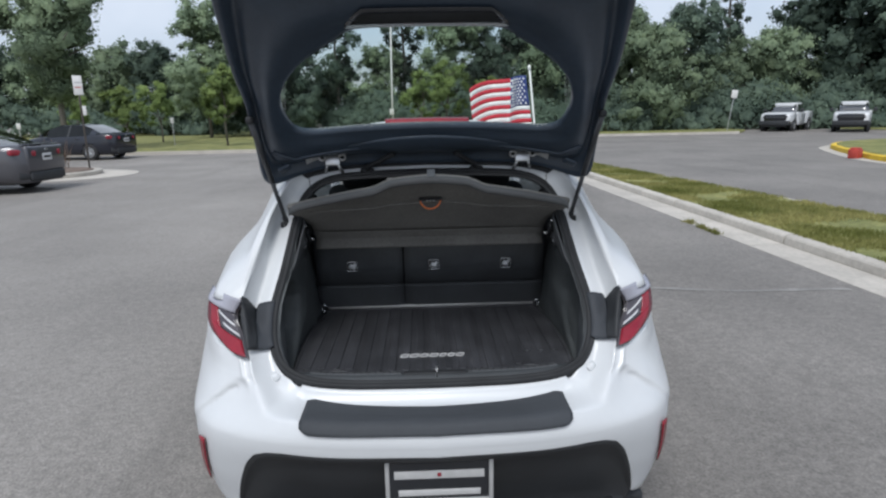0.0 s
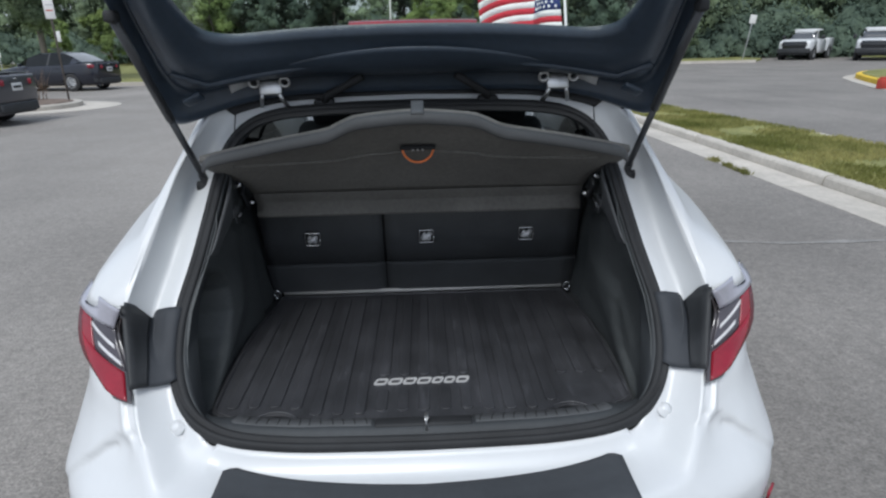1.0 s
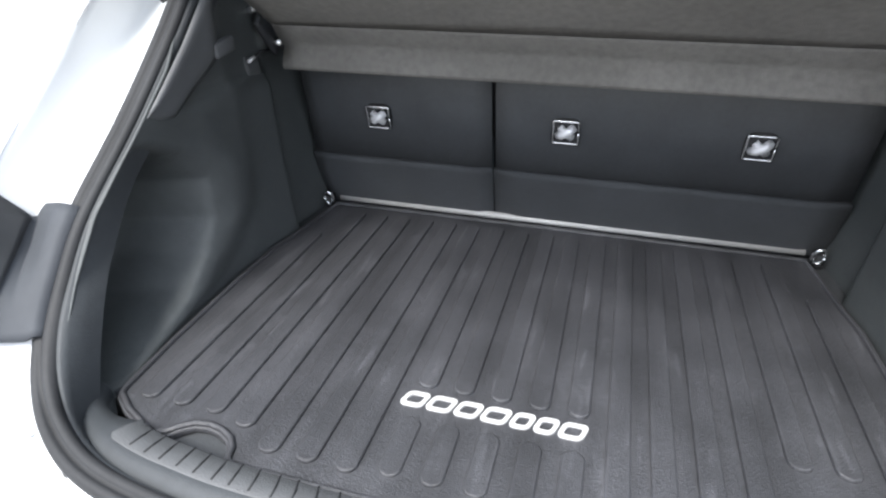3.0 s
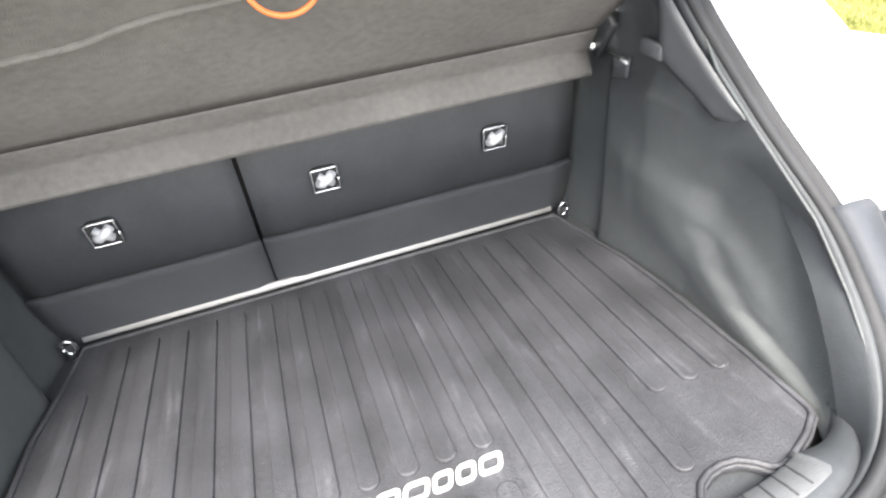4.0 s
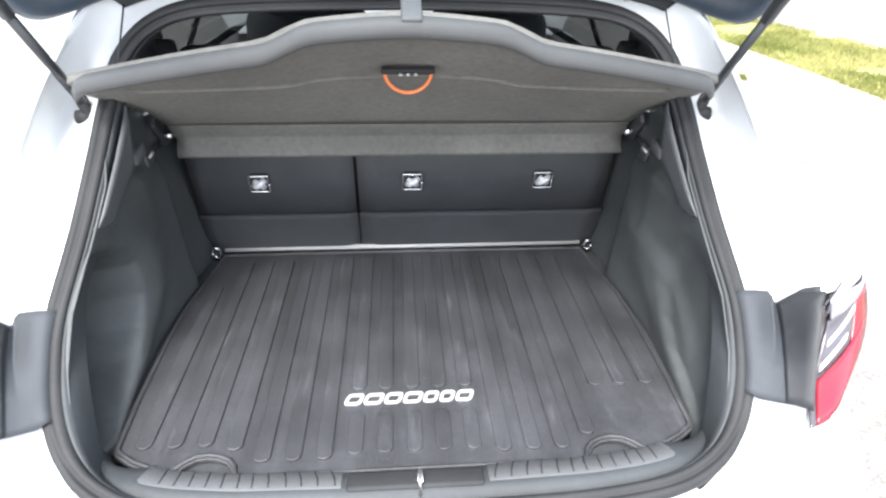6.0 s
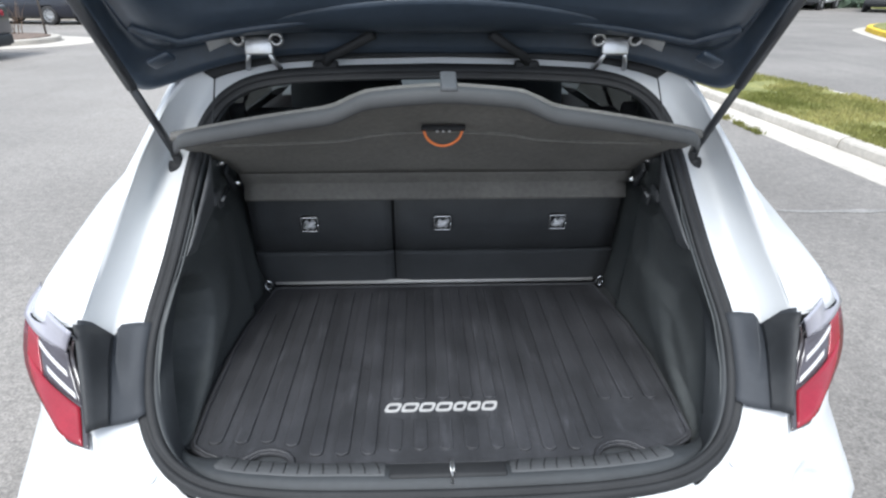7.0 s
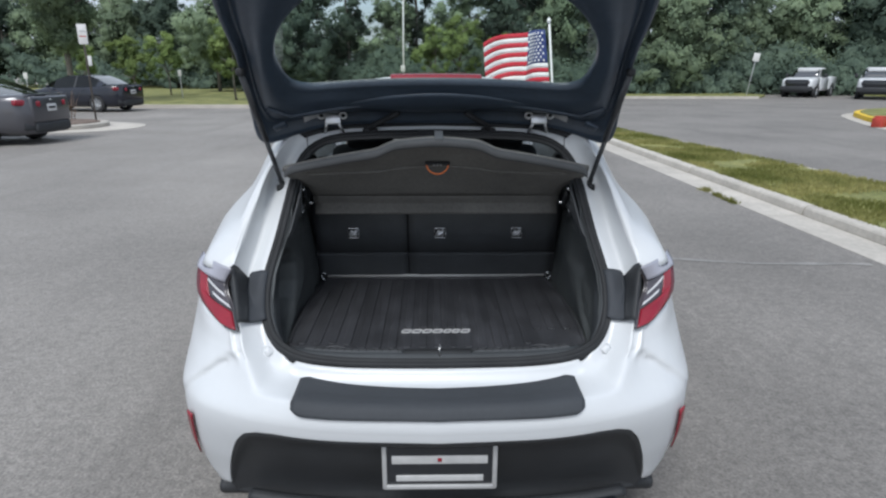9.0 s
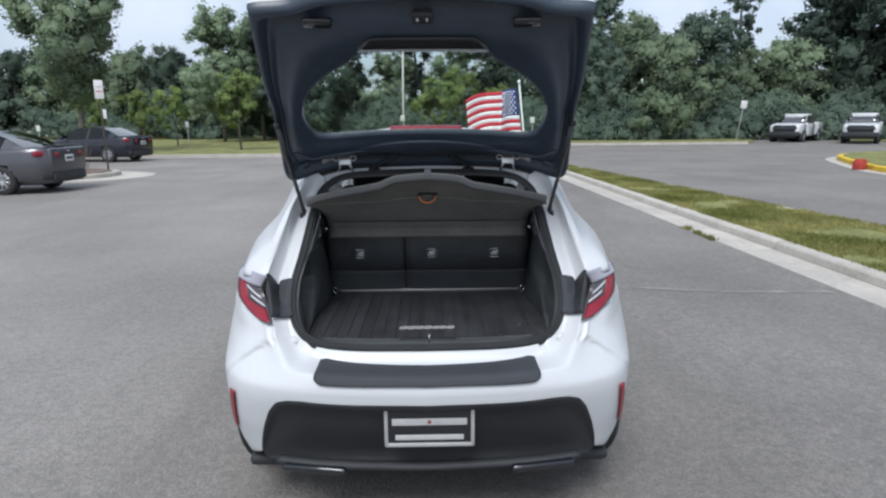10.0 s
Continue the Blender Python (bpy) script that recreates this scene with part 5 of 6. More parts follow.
def rib(x, y0, y1, w=0.026, h=0.0045):
    bm_ = prism([(x + px, (y0 + y1) / 2 + py) for px, py in rounded(w, y1 - y0, w * 0.48, 5)], FLOOR + 0.005, FLOOR + 0.007 + h, 0.002)
    return part("rib", bm_, RUBBER, mat, smooth=False)


for k in range(-9, 10):
    x = 0.0463 * k + 0.001
    if abs(x) < 0.125:
        rib(x, 0.255, 0.705)
        rib(x, 0.118, 0.205, 0.026, 0.003)
    elif abs(x) > 0.31:
        rib(x, 0.243 if x > 0 else 0.145, 0.60 if abs(x) > 0.40 else 0.70)
    elif abs(x) > 0.27:
        rib(x, 0.135, 0.70)
    else:
        rib(x, 0.110, 0.705)
# the model name, as slanted plain rings
x0 = -0.1125
for w in (0.0290, 0.0310, 0.0290, 0.0310, 0.0245, 0.0245, 0.0290):
    rings = []
    for inset, z in ((0.0, 0.006), (0.0, 0.0094), (0.0054, 0.0094), (0.0054, 0.006)):
        o = rounded(w - 2 * inset, 0.0250 - 2 * inset, 0.0075 - 0.7 * inset, 5)
        rings.append([(x0 + w / 2 + px + 0.33 * py, 0.2335 + py, FLOOR + z) for px, py in o])
    part("name_shape", tidy(grid(rings, close=True), 0.00005), WHITE_PRINT, mat, "white slanted plain ring", smooth=False)
    x0 += w + 0.0032

# ---- the clip-on flag on the far window ----
flag = empty("car_flag", pose(0.500, 1.12, 1.375))
tagged(flag, "small striped flag with blue canton on a white pole", "flag")
part("pole", tube([(0.01, 0.01, -0.03), (0.0, 0.0, 0.1), (-0.036, -0.03, 0.385)], 0.0045, 8), FLAG_WHITE, flag)
part("finial", lathe([(-0.01, 0), (-0.008, 0.007), (0.004, 0.008), (0.012, 0)], 12, "z", (-0.037, -0.031, 0.39)), FLAG_WHITE, flag)
part("window_clip", box((0.012, 0.05, 0.07), (0.012, 0.01, -0.04), 0.004), FLAG_WHITE, flag)


def cloth(u, v):
    """u along the fly, v up the hoist."""
    base = np.array((-0.012 - 0.022 * v, -0.010 - 0.019 * v, 0.11 + 0.245 * v))
    lag = 0.9 * u
    return base + np.array((-0.255 * u - 0.02 * math.sin(7 * u + v), 0.045 * math.sin(9.5 * u + 1.5 * v) * u ** 0.5, -0.055 * lag * u + 0.012 * math.sin(8 * u + 2) * u - 0.03 * u * (v > 0.5) * 0.0))


def cloth_part(name, u0, u1, v0, v1, mat, off=0.0, nu=14, nv=2):
    rows_ = [[cloth(u0 + (u1 - u0) * i / nu, v0 + (v1 - v0) * j / nv) + (0, -off, 0) for i in range(nu + 1)] for j in range(nv + 1)]
    return part(name, grid(rows_), mat, flag, solid=0.0006)


for k in range(13):
    v0, v1 = k / 13, (k + 1) / 13
    cloth_part("stripe", 0.0 if k < 6 else 0.40, 1.0, v0, v1, FLAG_RED if k % 2 == 0 else FLAG_WHITE)
cloth_part("canton", 0.0, 0.40, 6 / 13, 1.0, FLAG_BLUE, nv=6)
for r in range(9):
    for c in range(6 if r % 2 == 0 else 5):
        u, v = 0.40 * (0.09 + 0.164 * c + (0.082 if r % 2 else 0)), 6 / 13 + 7 / 13 * (0.09 + 0.102 * r)
        p = cloth(u, v)
        st_bm = lathe([(-0.0016, 0.0), (-0.0014, 0.0052), (0.0014, 0.0052), (0.0016, 0.0)], 6, "z")
        bmesh.ops.transform(st_bm, matrix=Matrix.Translation(p) @ Matrix.Rotation(radians(90), 4, "X"), verts=st_bm.verts[:])
        part("star", st_bm, FLAG_WHITE, flag, smooth=False)


# ---- parked sedans ----
def sedan(name, m, paint, label, plate_mat=SIGN):
    """A four-door sedan, its tail at the origin, nose towards +y."""
    c = empty(name, m)
    tagged(c, label, "car", "parked sedans")

    def wide(y):
        return float(np.interp(y, [0, 0.12, 0.4, 1.0, 2.5, 3.9, 4.5, 4.8], [0.62, 0.78, 0.87, 0.905, 0.91, 0.89, 0.80, 0.45]))

    def deck(y):
        return float(np.interp(y, [0, 0.06, 0.3, 0.8, 1.3, 3.3, 4.3, 4.8], [0.80, 1.05, 1.09, 1.08, 1.03, 0.98, 0.82, 0.62]))

    rows = []
    for y in [0, 0.03, 0.08, 0.16, 0.3, 0.5] + [0.5 + 0.086 * i for i in range(1, 46)] + [4.5, 4.65, 4.75, 4.8]:
        w, d = wide(y), deck(y)
        half = [(0.0, d + 0.015), (w * 0.55, d + 0.012), (w * 0.86, d - 0.01), (w * 0.95, d - 0.06), (w * 0.985, d - 0.16), (w, 0.68), (w, 0.55), (w * 0.99, 0.42), (w * 0.95, 0.30), (w * 0.88, 0.24)]
        yb = y
        rows.append([(x, yb + (0.05 if z < 0.45 and y < 0.1 else 0) + (0.05 if z > 0.95 and y < 0.05 else 0), z) for x, z in half] + [(-x, yb + (0.05 if z < 0.45 and y < 0.1 else 0) + (0.05 if z > 0.95 and y < 0.05 else 0), z) for x, z in half[:0:-1]])
    bm_ = grid(rows)
    bm_.verts.ensure_lookup_table()
    n = len(rows[0])
    bm_.faces.new([bm_.verts[i] for i in range(n)])
    bm_.faces.new([bm_.verts[len(rows) * n - n + i] for i in range(n)][::-1])
    for v in bm_.verts:
        for wy in (1.05, 3.85):
            d = Vector((0, v.co.y - wy, v.co.z - 0.33))
            if abs(v.co.x) > 0.6 and 0.33 < d.length < 0.40:
                q = d.normalized() * 0.365
                v.co.y, v.co.z = wy + q.y, 0.33 + q.z
    dead = [f for f in bm_.faces if any(abs(f.calc_center_median().x) > 0.6 and math.hypot(f.calc_center_median().y - wy, f.calc_center_median().z - 0.33) < 0.36 for wy in (1.05, 3.85))]
    bmesh.ops.delete(bm_, geom=dead, context="FACES")
    part("body", tidy(bm_), paint, c)
    # cabin: roof and glass
    G = [(0.55, 1.07, .66), (0.95, 1.28, .60), (1.35, 1.42, .56), (1.9, 1.46, .56), (2.5, 1.44, .56), (3.0, 1.28, .61), (3.5, 1.0, .68)]
    roof_r = [[(w * x, y, z - 0.04 * abs(x) ** 6) for x in np.linspace(-1, 1, 13)] for y, z, w in G[2:5]]
    part("roof", grid(roof_r), paint, c, solid=0.02)
    part("rear_window", grid([[(w * x, y + 0.05 * x * x, z + 0.004) for x in np.linspace(-1, 1, 9)] for y, z, w in G[0:3]]), SKY_GLASS, c)
    part("windscreen", grid([[(w * x, y - 0.08 * x * x, z) for x in np.linspace(-1, 1, 9)] for y, z, w in G[4:7]]), CAR_GLASS, c)
    for s in (1, -1):
        for nm, y0, y1, mt in (("rear_glass", 1.0, 1.95, CAR_WINDOW), ("front_glass", 2.02, 2.95, CAR_WINDOW), ("pillar", 1.95, 2.02, BLACK_TRIM), ("rear_pillar", 0.6, 1.0, paint)):
            rr = []
            for k in np.linspace(0, 1, 4):
                row = []
                for y in np.linspace(y0, y1, 6):
                    zt, wt = (float(np.interp(y, [g[0] for g in G], [g[q] for g in G])) for q in (1, 2))
                    row.append((s * ((wide(y) * 0.93) * (1 - k) + wt * k), y, (deck(y) - 0.04) * (1 - k) + (zt - 0.03) * k))
                rr.append(row)
            part(nm, grid(rr), mt, c)
        lamp_ = part("tail_lamp", box((0.54, 0.15, 0.13), (s * 0.62, 0.125, 0.91), 0.035, 3, (0, s * -5, s * 28)), RED_LENS, c, "red tail lamp")
        part("clear_strip", box((0.20, 0.05, 0.04), (s * 0.60, 0.07, 0.86), 0.01, 2, (0, 0, s * 20)), CLEAR_LENS, lamp_)
        part("bumper_corner", box((0.34, 0.10, 0.20), (s * 0.62, 0.11, 0.42), 0.04, 2, (0, 0, s * 30)), BLACK_TRIM, c)
        part("door_handle", box((0.02, 0.16, 0.025), (s * 0.905, 1.55, 0.87), 0.008), paint, c)
        part("mirror", box((0.16, 0.09, 0.11), (s * 0.98, 3.05, 1.02), 0.03, 2), paint, c)
        for wy in (1.05, 3.85):
            wheel(c, (s * 0.80, wy, 0.33), 0.33, 0.21, s, 10)
    part("tail_panel", box((1.30, 0.12, 0.56), (0, 0.046, 0.77), 0.04, 2), paint, c)
    part("boot_spoiler", box((1.3, 0.08, 0.02), (0, 0.12, 1.09), 0.008), paint, c)
    pl = part("number_plate", box((0.32, 0.012, 0.16), (0, -0.018, 0.80), 0.004), plate_mat, c, "pale number plate")
    part("plate_bar", box((0.24, 0.004, 0.05), (0, -0.026, 0.80), 0.002), NAVY_CAR, pl)
    part("rear_badge", box((0.10, 0.01, 0.03), (0, -0.017, 0.97), 0.006), CHROME, c)
    part("lower_bumper", box((1.2, 0.08, 0.20), (0, 0.022, 0.38), 0.03), BLACK_TRIM, c)
    part("underbody", box((1.5, 4.2, 0.08), (0, 2.4, 0.25), 0.02), BLACK_TRIM, c)
    return c


sedan("sedan", pose(-8.94, 12.14, 0, 0, 0, 90), GREY_CAR, "grey metallic sedan parked beside a mulched island")
sedan("sedan", pose(-12.80, 23.33, 0, 0, 0, 81), NAVY_CAR, "dark navy sedan parked beyond the island")


# ---- white pickups ----
def pickup(m, label):
    """A full-size pickup, its nose at the origin, tail towards +y."""
    c = empty("pickup_truck", m)
    tagged(c, label, "pickup", "white pickups")

    def loft(sections):
        rows_ = []
        for y, w, z0, z1, r in sections:
            o = rounded(2 * w, z1 - z0, r, 4)
            rows_.append([(x, y, z + (z0 + z1) / 2) for x, z in o])
        b = grid(rows_, close=True)
        b.verts.ensure_lookup_table()
        n = len(rows_[0])
        b.faces.new([b.verts[i] for i in range(n)])
        b.faces.new([b.verts[(len(rows_) - 1) * n + i] for i in range(n)])
        return tidy(b)

    part("hood", loft([(0.0, 0.86, 0.62, 1.14, .10), (0.12, 0.93, 0.58, 1.22, .14), (0.6, 0.97, 0.55, 1.28, .16), (1.35, 0.98, 0.5, 1.33, .16)]), WHITE, c)
    part("cab", loft([(1.3, 0.98, 0.42, 1.32, .14), (3.4, 0.98, 0.42, 1.32, .14)]), WHITE, c)
    part("cab_top", loft([(2.05, 0.72, 1.30, 1.88, .12), (2.35, 0.76, 1.30, 1.94, .12), (3.2, 0.76, 1.30, 1.93, .12), (3.38, 0.74, 1.30, 1.86, .12)]), WHITE, c)
    part("bed", loft([(3.45, 0.97, 0.50, 1.36, .08), (5.5, 0.97, 0.50, 1.36, .08)]), WHITE, c)
    part("windscreen", grid([[(x * w, y, z) for x in np.linspace(-1, 1, 7)] for y, z, w in ((1.40, 1.32, .84), (2.05, 1.86, .70))]), SKY_GLASS, c, solid=0.01)
    g = part("grille", box((1.36, 0.08, 0.46), (0, 0.0, 0.95), 0.06, 3), GLOSS_BLACK, c, "black grille")
    part("grille_bar", box((1.1, 0.03, 0.05), (0, -0.045, 0.95), 0.01), BLACK_TRIM, g)
    part("bumper", box((1.9, 0.22, 0.30), (0, -0.06, 0.60), 0.05, 3), BLACK_TRIM, c, "dark bumper")
    part("skid", box((1.5, 0.2, 0.16), (0, 0.05, 0.42), 0.03), BLACK_TRIM, c)
    for s in (1, -1):
        part("headlamp", box((0.24, 0.12, 0.22), (s * 0.74, 0.06, 0.98), 0.04, 3, (0, 0, s * 18)), CLEAR_LENS, c, "clear headlamp")
        part("mirror", box((0.20, 0.10, 0.24), (s * 1.16, 1.72, 1.42), 0.03, 2), BLACK_TRIM, c)
        part("side_window", grid([[(s * (0.97 * (1 - k) + 0.775 * k), y, 1.33 * (1 - k) + 1.84 * k) for y in (1.75 + 0.3 * k, 2.5, 3.25)] for k in (0, 0.5, 1)]), CAR_GLASS, c)
        for wy in (0.95, 4.55):
            wheel(c, (s * 0.86, wy, 0.40), 0.40, 0.27, s, 8)
            part("wheel_flare", lathe([(s * 0.86, 0.44), (s * 0.99, 0.44), (s * 0.99, 0.50), (s * 0.86, 0.50)], 28, "x", (0, wy, 0.42)), BLACK_TRIM, c)
    return c


pickup(pose(23.5, 38.2, -0.02, 0, 0, -46), "white pickup truck with black bumper, facing the road")
pickup(pose(26.3, 34.8, -0.02, 0, 0, -38), "white pickup truck parked beside the verge")


# ---- signs and poles ----
def sign_post(at, height, w, h, label, lean=0.0, post=GALV, second=False, turn=0):
    g = empty("sign_post", pose(*at, 0, lean, turn))
    part("post", box((0.05, 0.035, height), (0, 0, height / 2), 0.006), post, g)
    part("sign", box((w, 0.006, h), (0, -0.024, height - h / 2 + 0.04), 0.002), SIGN, g, "white sign sheet")
    if second:
        part("sign", box((w * 0.40, 0.006, h * 0.5), (w * 0.36, -0.024, height - h * 1.75), 0.002), SIGN, g)
        part("sign_bar", box((w * 0.7, 0.003, 0.03), (0, -0.029, height - 0.16), 0.001), GALV, g)
        part("sign_bar", box((w * 0.7, 0.003, 0.03), (0, -0.029, height - 0.30), 0.001), RED_PAINT, g)
    return tagged(g, label, "sign")


sign_post((-10.55, 16.55, 0.15), 2.72, 0.25, 0.56, "parking sign on a dark post in the island", 0.6, POST, True, 15)
sign_post((-15.2, 33.5, 0.1), 1.55, 0.20, 0.32, "small white sign on a thin post by the woods")
sign_post((-24.5, 34.0, 0.1), 1.40, 0.24, 0.34, "small white sign near the wood's edge")
sign_post((20.4, 38.5, 0.05), 2.75, 0.42, 0.52, "white sign on a leaning post at the road", 7)
sign_post((6.3, 38.5, 0.1), 1.7, 0.3, 0.4, "small white sign beyond the lawn")
pole = empty("light_pole", pose(-2.75, 42.0, 0.1))
part("pole", tube([(0, 0, 0), (0, 0, 3.0), (0.1, 0, 9.5)], [0.07, 0.07, 0.05], 10), SIGN, pole)
part("pole_sign", box((0.32, 0.02, 0.42), (-0.05, -0.12, 1.75), 0.01), SIGN, pole)
tagged(pole, "tall pale light pole before the trees", "pole")


# dry twiggy shrub on the island
shrub = empty("dry_shrub", pose(-12.0, 16.7, 0.17))
tagged(shrub, "dry brown twiggy shrub on the mulch", "shrub")
rng = random.Random(9)
tw = bmesh.new()
for k in range(70):
    a, L, x0, y0 = rng.uniform(0, 6.28), rng.uniform(0.4, 0.9), rng.uniform(-0.7, 0.7), rng.uniform(-0.15, 0.15)
    dx, dy = 0.35 * L * math.cos(a), 0.35 * L * math.sin(a)
    tube([(x0, y0, -0.02), (x0 + dx * 0.5, y0 + dy * 0.5, L * 0.6), (x0 + dx * 1.2, y0 + dy * 1.2, L)], [0.008, 0.006, 0.002], 4, bm=tw)
part("twigs", tw, DRY_TWIG, shrub)


# ---- trees ----
LUMP = bmesh.new()
bmesh.ops.create_icosphere(LUMP, subdivisions=2, radius=1.0)
LUMP.verts.index_update()
LUMP_V = np.array([v.co[:] for v in LUMP.verts])
LUMP_F = np.array([[v.index for v in f.verts] for f in LUMP.faces])
LUMP.free()


def unit(v):
    return v / (np.linalg.norm(v, axis=1)[:, None] + 1e-6)


def foliage_mesh(name, mat, centres, radii, heart, leaves, size, r):
    """Knobbly clumps of foliage, each ringed by many small leaves; heart is the point from which the crown turns outwards."""
    n, m = len(centres), len(LUMP_V)
    phase = r.uniform(0, 6.28, (n, 3))
    knobs = np.ones((n, m))
    for w, amp in ((2.3, 0.20), (4.7, 0.14)):
        for ax in range(3):
            knobs += amp / 1.6 * np.sin(w * LUMP_V[None, :, ax] + w * phase[:, None, ax] + 1.3 * LUMP_V[None, :, (ax + 1) % 3])
    core = centres[:, None, :] + LUMP_V[None] * (0.60 * radii[:, None] * knobs)[:, :, None] * (1, 1, 0.85)
    core_n = unit((LUMP_V[None] * 0.55 + unit(centres - heart)[:, None, :] * 0.75 + (0, 0, 0.25)).reshape(-1, 3))
    tris = (LUMP_F[None] + (np.arange(n) * m)[:, None, None]).reshape(-1, 3)
    k = np.repeat(np.arange(n), leaves)
    d = unit(r.normal(size=(n * leaves, 3)))
    c = centres[k] + d * (radii[k] * r.uniform(0.55, 1.55, n * leaves))[:, None] * (1, 1, 0.85)
    soft = unit(d * 0.55 + unit(centres - heart)[k] * 0.75 + (0, 0, 0.25))
    nrm = soft + 0.65 * r.normal(size=c.shape)
    a = unit(np.cross(nrm, r.normal(size=c.shape)))
    b = unit(np.cross(nrm, a))
    sz = (size * r.uniform(0.6, 1.4, len(c)))[:, None]
    quad = np.stack([c - a * sz, c - b * sz * 0.55, c + a * sz, c + b * sz * 0.55], axis=1).reshape(-1, 3)
    me = bpy.data.meshes.new(name)
    quads = np.arange(len(quad)).reshape(-1, 4) + n * m
    me.from_pydata(np.concatenate([core.reshape(-1, 3), quad]).tolist(), [], tris.tolist() + quads.tolist())
    me.materials.append(mat)
    me.polygons.foreach_set("use_smooth", np.ones(len(tris) + len(quads), dtype=bool))
    me.normals_split_custom_set(np.concatenate([core_n[tris.ravel()], np.repeat(soft, 4, axis=0)]).tolist())
    return me


def crown_mesh(name, mat, height, radius, base, clumps, leaves, size, seed, gaps=0.3, vase=0.0):
    """A crown of many clumps on a few uneven lobes, with gaps; vase: how far it narrows towards its foot."""
    r = np.random.RandomState(seed)
    centres = []
    lobes = []
    for step in range(11):
        up = r.uniform(0.12, 0.86) if not vase else 0.10 + 0.80 * (step + r.uniform(0.2, 0.8)) / 11
        spread = radius * (1 - vase * (1 - up))
        lobes.append((r.uniform(-0.55, 0.55) * spread, r.uniform(-0.55, 0.55) * spread, base + (height - base) * up, r.uniform(0.4, 0.72) * spread))
    lobes.append((0, 0, height - radius * 0.45, radius * 0.42))
    while len(centres) < clumps:
        lx, ly, lz, lr = lobes[r.randint(len(lobes))]
        d = r.normal(size=3)
        d = d / np.linalg.norm(d) * lr * r.uniform(0.45, 1.0) ** 0.5
        p = np.array((lx + d[0], ly + d[1], lz + d[2] * 0.9))
        if p[2] < base * 0.7 or p[2] > height:
            continue
        if noise.noise((p[0] * 0.9 + seed, p[1] * 0.9, p[2] * 0.9)) < -gaps:
            continue
        centres.append(p)
    radii = radius * r.uniform(0.08, 0.17, clumps)
    return foliage_mesh(name, mat, np.array(centres), radii, np.array((0, 0, base + (height - base) * 0.4)), leaves, size, r)


def tree(name, mat, height, radius, base, seed, clumps, leaves, size, label, gaps=0.3, vase=0.0):
    r = random.Random(seed)
    t = empty(name)
    tb = tube([(0, 0, -0.2), (0.05, 0.02, height * 0.25), (r.uniform(-0.2, 0.2), r.uniform(-0.2, 0.2), height * 0.55), (r.uniform(-0.3, 0.3), r.uniform(-0.3, 0.3), height * 0.86)], [height * 0.015, height * 0.012, height * 0.009, height * 0.004], 8)
    for k in range(9):
        z = height * r.uniform(0.25, 0.75)
        a = r.uniform(0, 6.28)
        L = radius * r.uniform(0.35, 0.6)
        tube([(0.05, 0.02, z), (L * 0.5 * math.cos(a), L * 0.5 * math.sin(a), z + L * 0.35), (L * math.cos(a), L * math.sin(a), z + L * 0.6)], [height * 0.008, height * 0.005, height * 0.002], 6, bm=tb)
    part("trunk", tb, BARK, t)
    cr = new("crown", crown_mesh(name, mat, height, radius, base, clumps, leaves, size, seed, gaps, vase))
    cr.parent = t
    return tagged(t, label, "tree", "trees round the lot")


KINDS = {
    "a": tree("tree", LEAF_MID, 10.0, 3.0, 2.2, 11, 260, 80, 0.105, "tall leafy green tree behind the lot"),
    "b": tree("tree", LEAF_DARK, 9.0, 3.4, 0.6, 12, 290, 75, 0.110, "dense dark green tree at the wood's edge"),
    "c": tree("tree", LEAF_DARK, 12.0, 2.6, 2.5, 13, 170, 85, 0.105, "tall thin dark tree with gaps in its crown", 0.0),
    "d": tree("tree", LEAF_LIGHT, 4.0, 1.3, 0.9, 14, 110, 70, 0.055, "small yellow-green young tree on the lawn", 0.08),
    "f": tree("tree", LEAF_MID, 11.0, 3.5, 1.9, 16, 420, 90, 0.085, "tall tree with a broad high crown on the lawn", 0.5, 0.80),
    "g": tree("tree", LEAF_DARK, 13.0, 1.5, 4.5, 17, 70, 75, 0.095, "slender tall tree with a sparse crown", 0.1),
    "e": tree("tree", LEAF_MID, 7.0, 3.6, 0.2, 15, 280, 75, 0.115, "broad low tree of the far woods"),
}
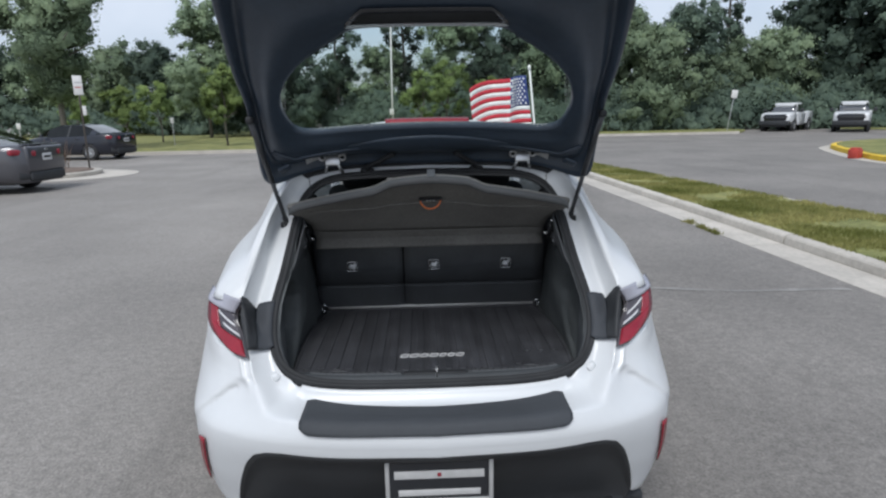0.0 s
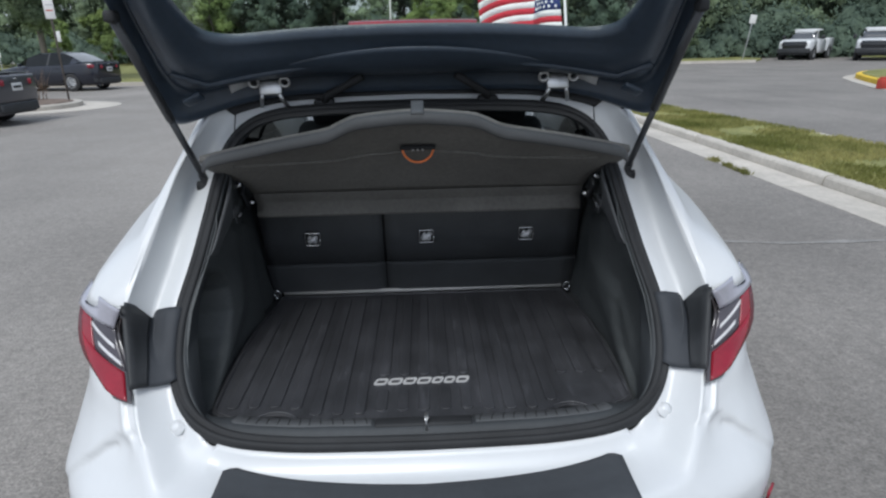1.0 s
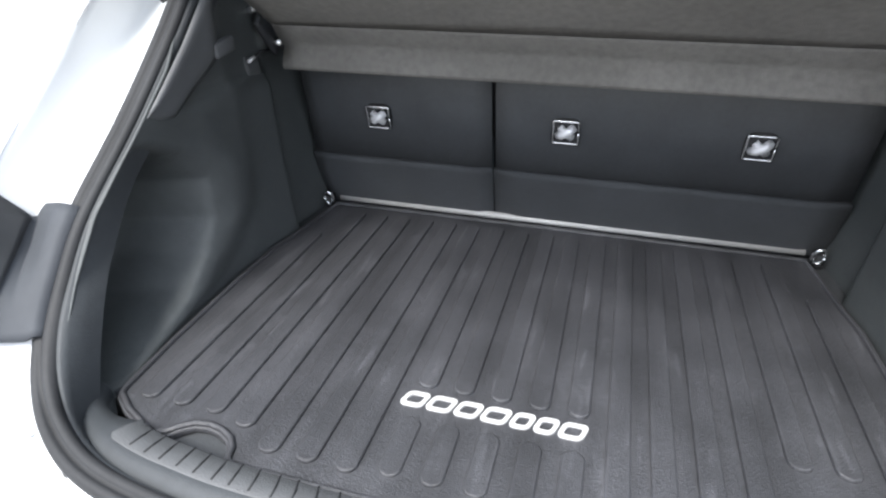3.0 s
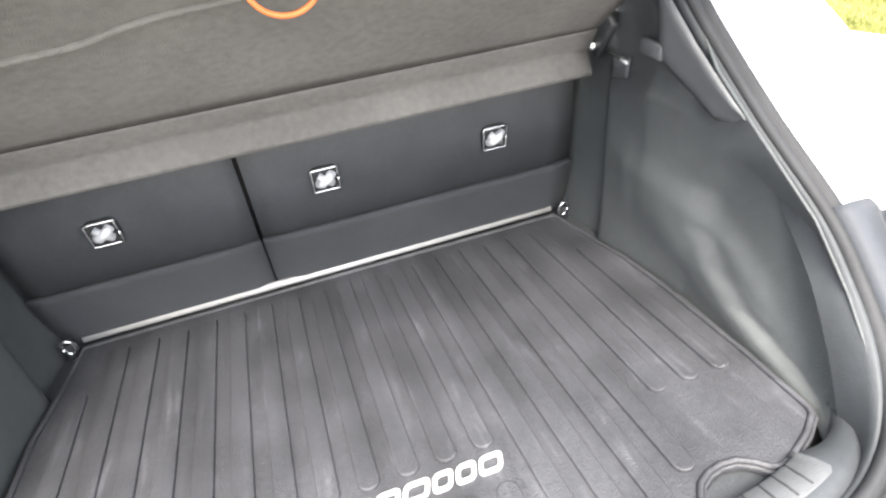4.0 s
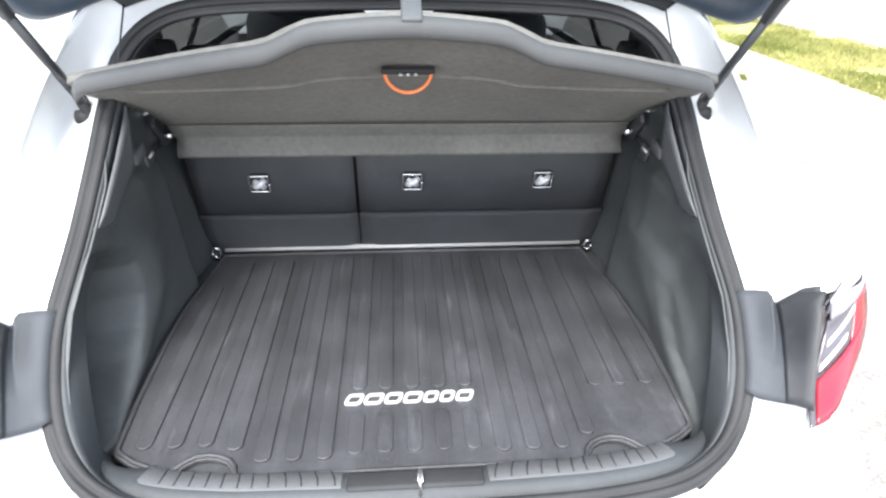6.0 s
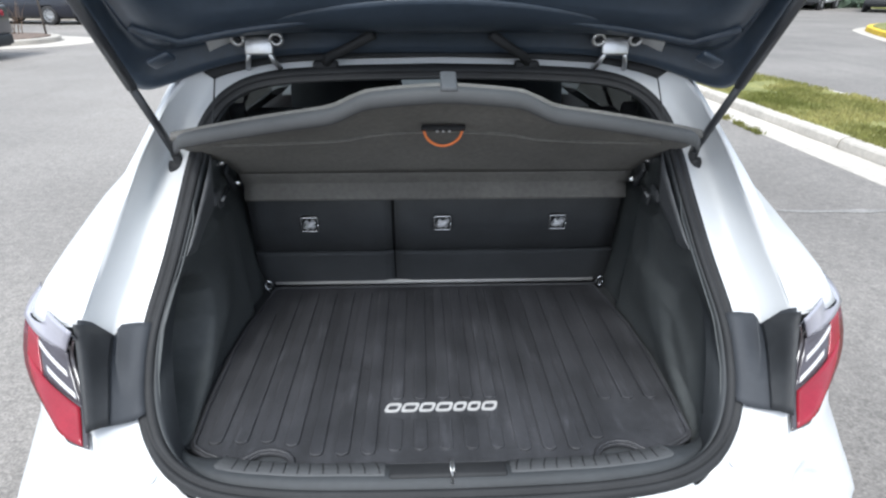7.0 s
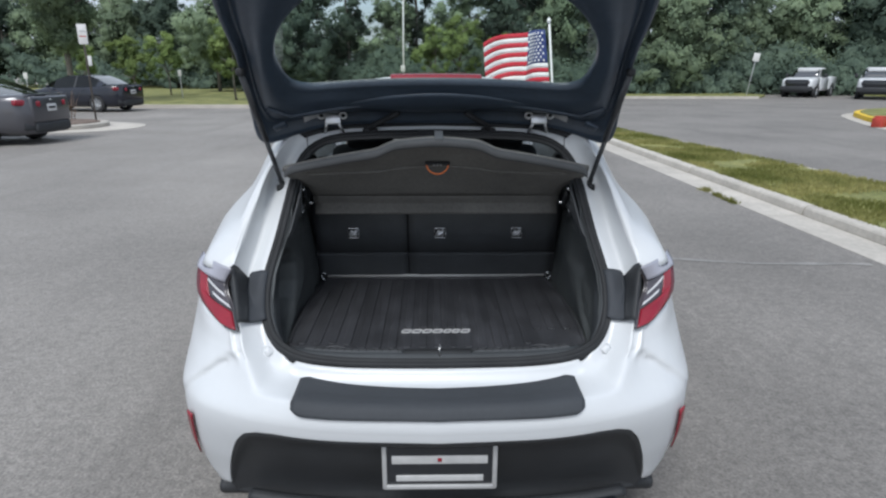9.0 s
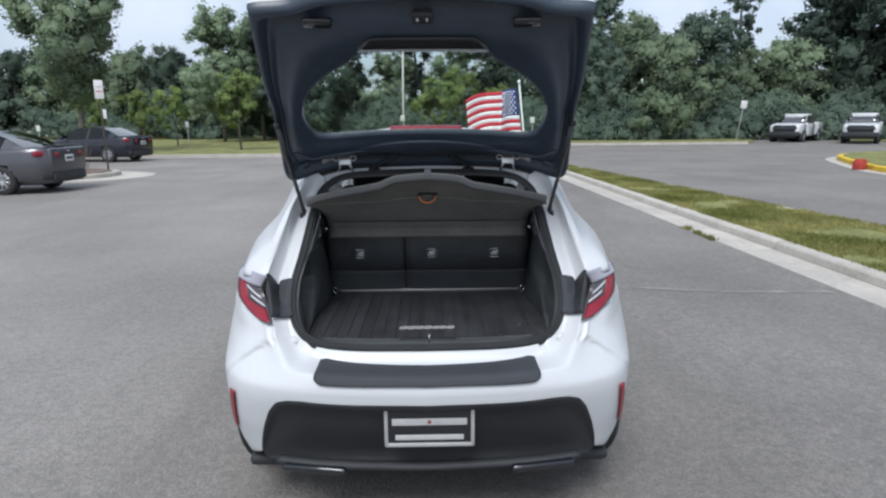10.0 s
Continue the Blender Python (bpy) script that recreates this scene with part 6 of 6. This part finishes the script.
PLACES = [  # kind, x, y, scale, turn
    ("f", -19.1, 29.5, 1.0, 40),
    ("e", -58, 62, 1.25, 10), ("e", -50, 60, 1.15, 80), ("b", -44, 60, 1.0, 130), ("e", -38.5, 60, 1.2, 200), ("e", -32.5, 62, 1.3, 260), ("b", -27, 60, 1.0, 310), ("e", -22.5, 58, 1.05, 20),
    ("a", -17.6, 46, 1.02, 90), ("b", -15.0, 48, 1.10, 140),
    ("d", -15.9, 29.6, 0.82, 0), ("d", -17.9, 38, 1.0, 70), ("d", -11.2, 31, 1.10, 150), ("d", -21.5, 35, 0.8, 100),
    ("b", -10.5, 46, 0.95, 250), ("c", -7.6, 48, 0.95, 10), ("a", -4.6, 50, 0.72, 60), ("c", -2.2, 52, 1.05, 120), ("d", -0.6, 40, 1.15, 200), ("d", 1.2, 42, 1.35, 250), ("a", 2.2, 49, 1.0, 300),
    ("c", 4.4, 51, 0.95, 30), ("d", 4.4, 42, 1.05, 70), ("b", 6.6, 47, 0.95, 170), ("e", 9.6, 47, 1.15, 220),
    ("b", 12.4, 46, 0.95, 280), ("c", 13.4, 49, 1.1, 40), ("a", 15.4, 48, 0.98, 330), ("e", 17.6, 45, 1.1, 15), ("b", 20.5, 47, 1.08, 65), ("g", 25.2, 49, 1.05, 110), ("c", 26.4, 52, 0.66, 160), ("e", 24.0, 47, 0.9, 200), ("e", 28.4, 48, 1.1, 20),
    ("b", 34.2, 49, 1.30, 240), ("b", 34.6, 46, 1.55, 290), ("b", 36.0, 43, 1.60, 345), ("a", 39.0, 42, 1.4, 25), ("b", 42.5, 41, 1.5, 75), ("b", 46, 44, 1.5, 125), ("b", 52, 46, 1.4, 175),
    ("e", -66, 50, 1.2, 33), ("b", -72, 40, 1.2, 77), ("b", 60, 44, 1.4, 11),
]
used = set()
for kind, x, y, sc, turn in PLACES:
    m = pose(x, y, 0.1, 0, 0, turn)
    if kind in used:
        o = copy_thing(KINDS[kind], m)
        o.scale = (sc, sc, sc)
    else:
        used.add(kind)
        KINDS[kind].matrix_basis = m
        KINDS[kind].scale = (sc, sc, sc)


def woods(name, line, depth, height, count, size, mat, label, seed, lump=(0.4, 0.9), leaves=60):
    """A bank of undergrowth: clumps of foliage along a line of (x, y), leaning back with height."""
    r = np.random.RandomState(seed)
    pts = np.array(line, float)
    k = r.uniform(0, len(pts) - 1, count)
    i = np.minimum(k.astype(int), len(pts) - 2)
    f = (k - i)[:, None]
    base = pts[i] * (1 - f) + pts[i + 1] * f
    top = height * (0.65 + 0.35 * np.sin(base[:, 0] * 0.7 + 1.3 * np.sin(base[:, 0] * 0.23)) * np.cos(base[:, 0] * 0.31))
    z = top * r.uniform(0, 1, count) ** 0.8
    c = np.stack([base[:, 0], base[:, 1] + depth * (z / height) + r.normal(0, 0.35, count), z + 0.3], axis=1)
    heart = np.stack([c[:, 0], c[:, 1] + 3.0, c[:, 2] - 1.0], axis=1)
    me = foliage_mesh(name, mat, c, r.uniform(*lump, count), heart, leaves, size, r)
    return tagged(new(name, me), label, "shrubs", kind="stuff")


woods("undergrowth", [(-75, 50), (-40, 56), (-20, 54), (-8, 47), (5, 44), (13, 42.5), (24, 43.5), (31, 42), (40, 38), (60, 40)], 2.5, 4.2, 1800, 0.125, LEAF_DARK, "dense dark green undergrowth along the woods", 5)
woods("far_woods", [(-90, 66), (-40, 68), (0, 62), (30, 58), (60, 54), (90, 60)], 3.0, 6.5, 1300, 0.19, LEAF_MID, "far woods closing the view", 6, (0.7, 1.5), 50)
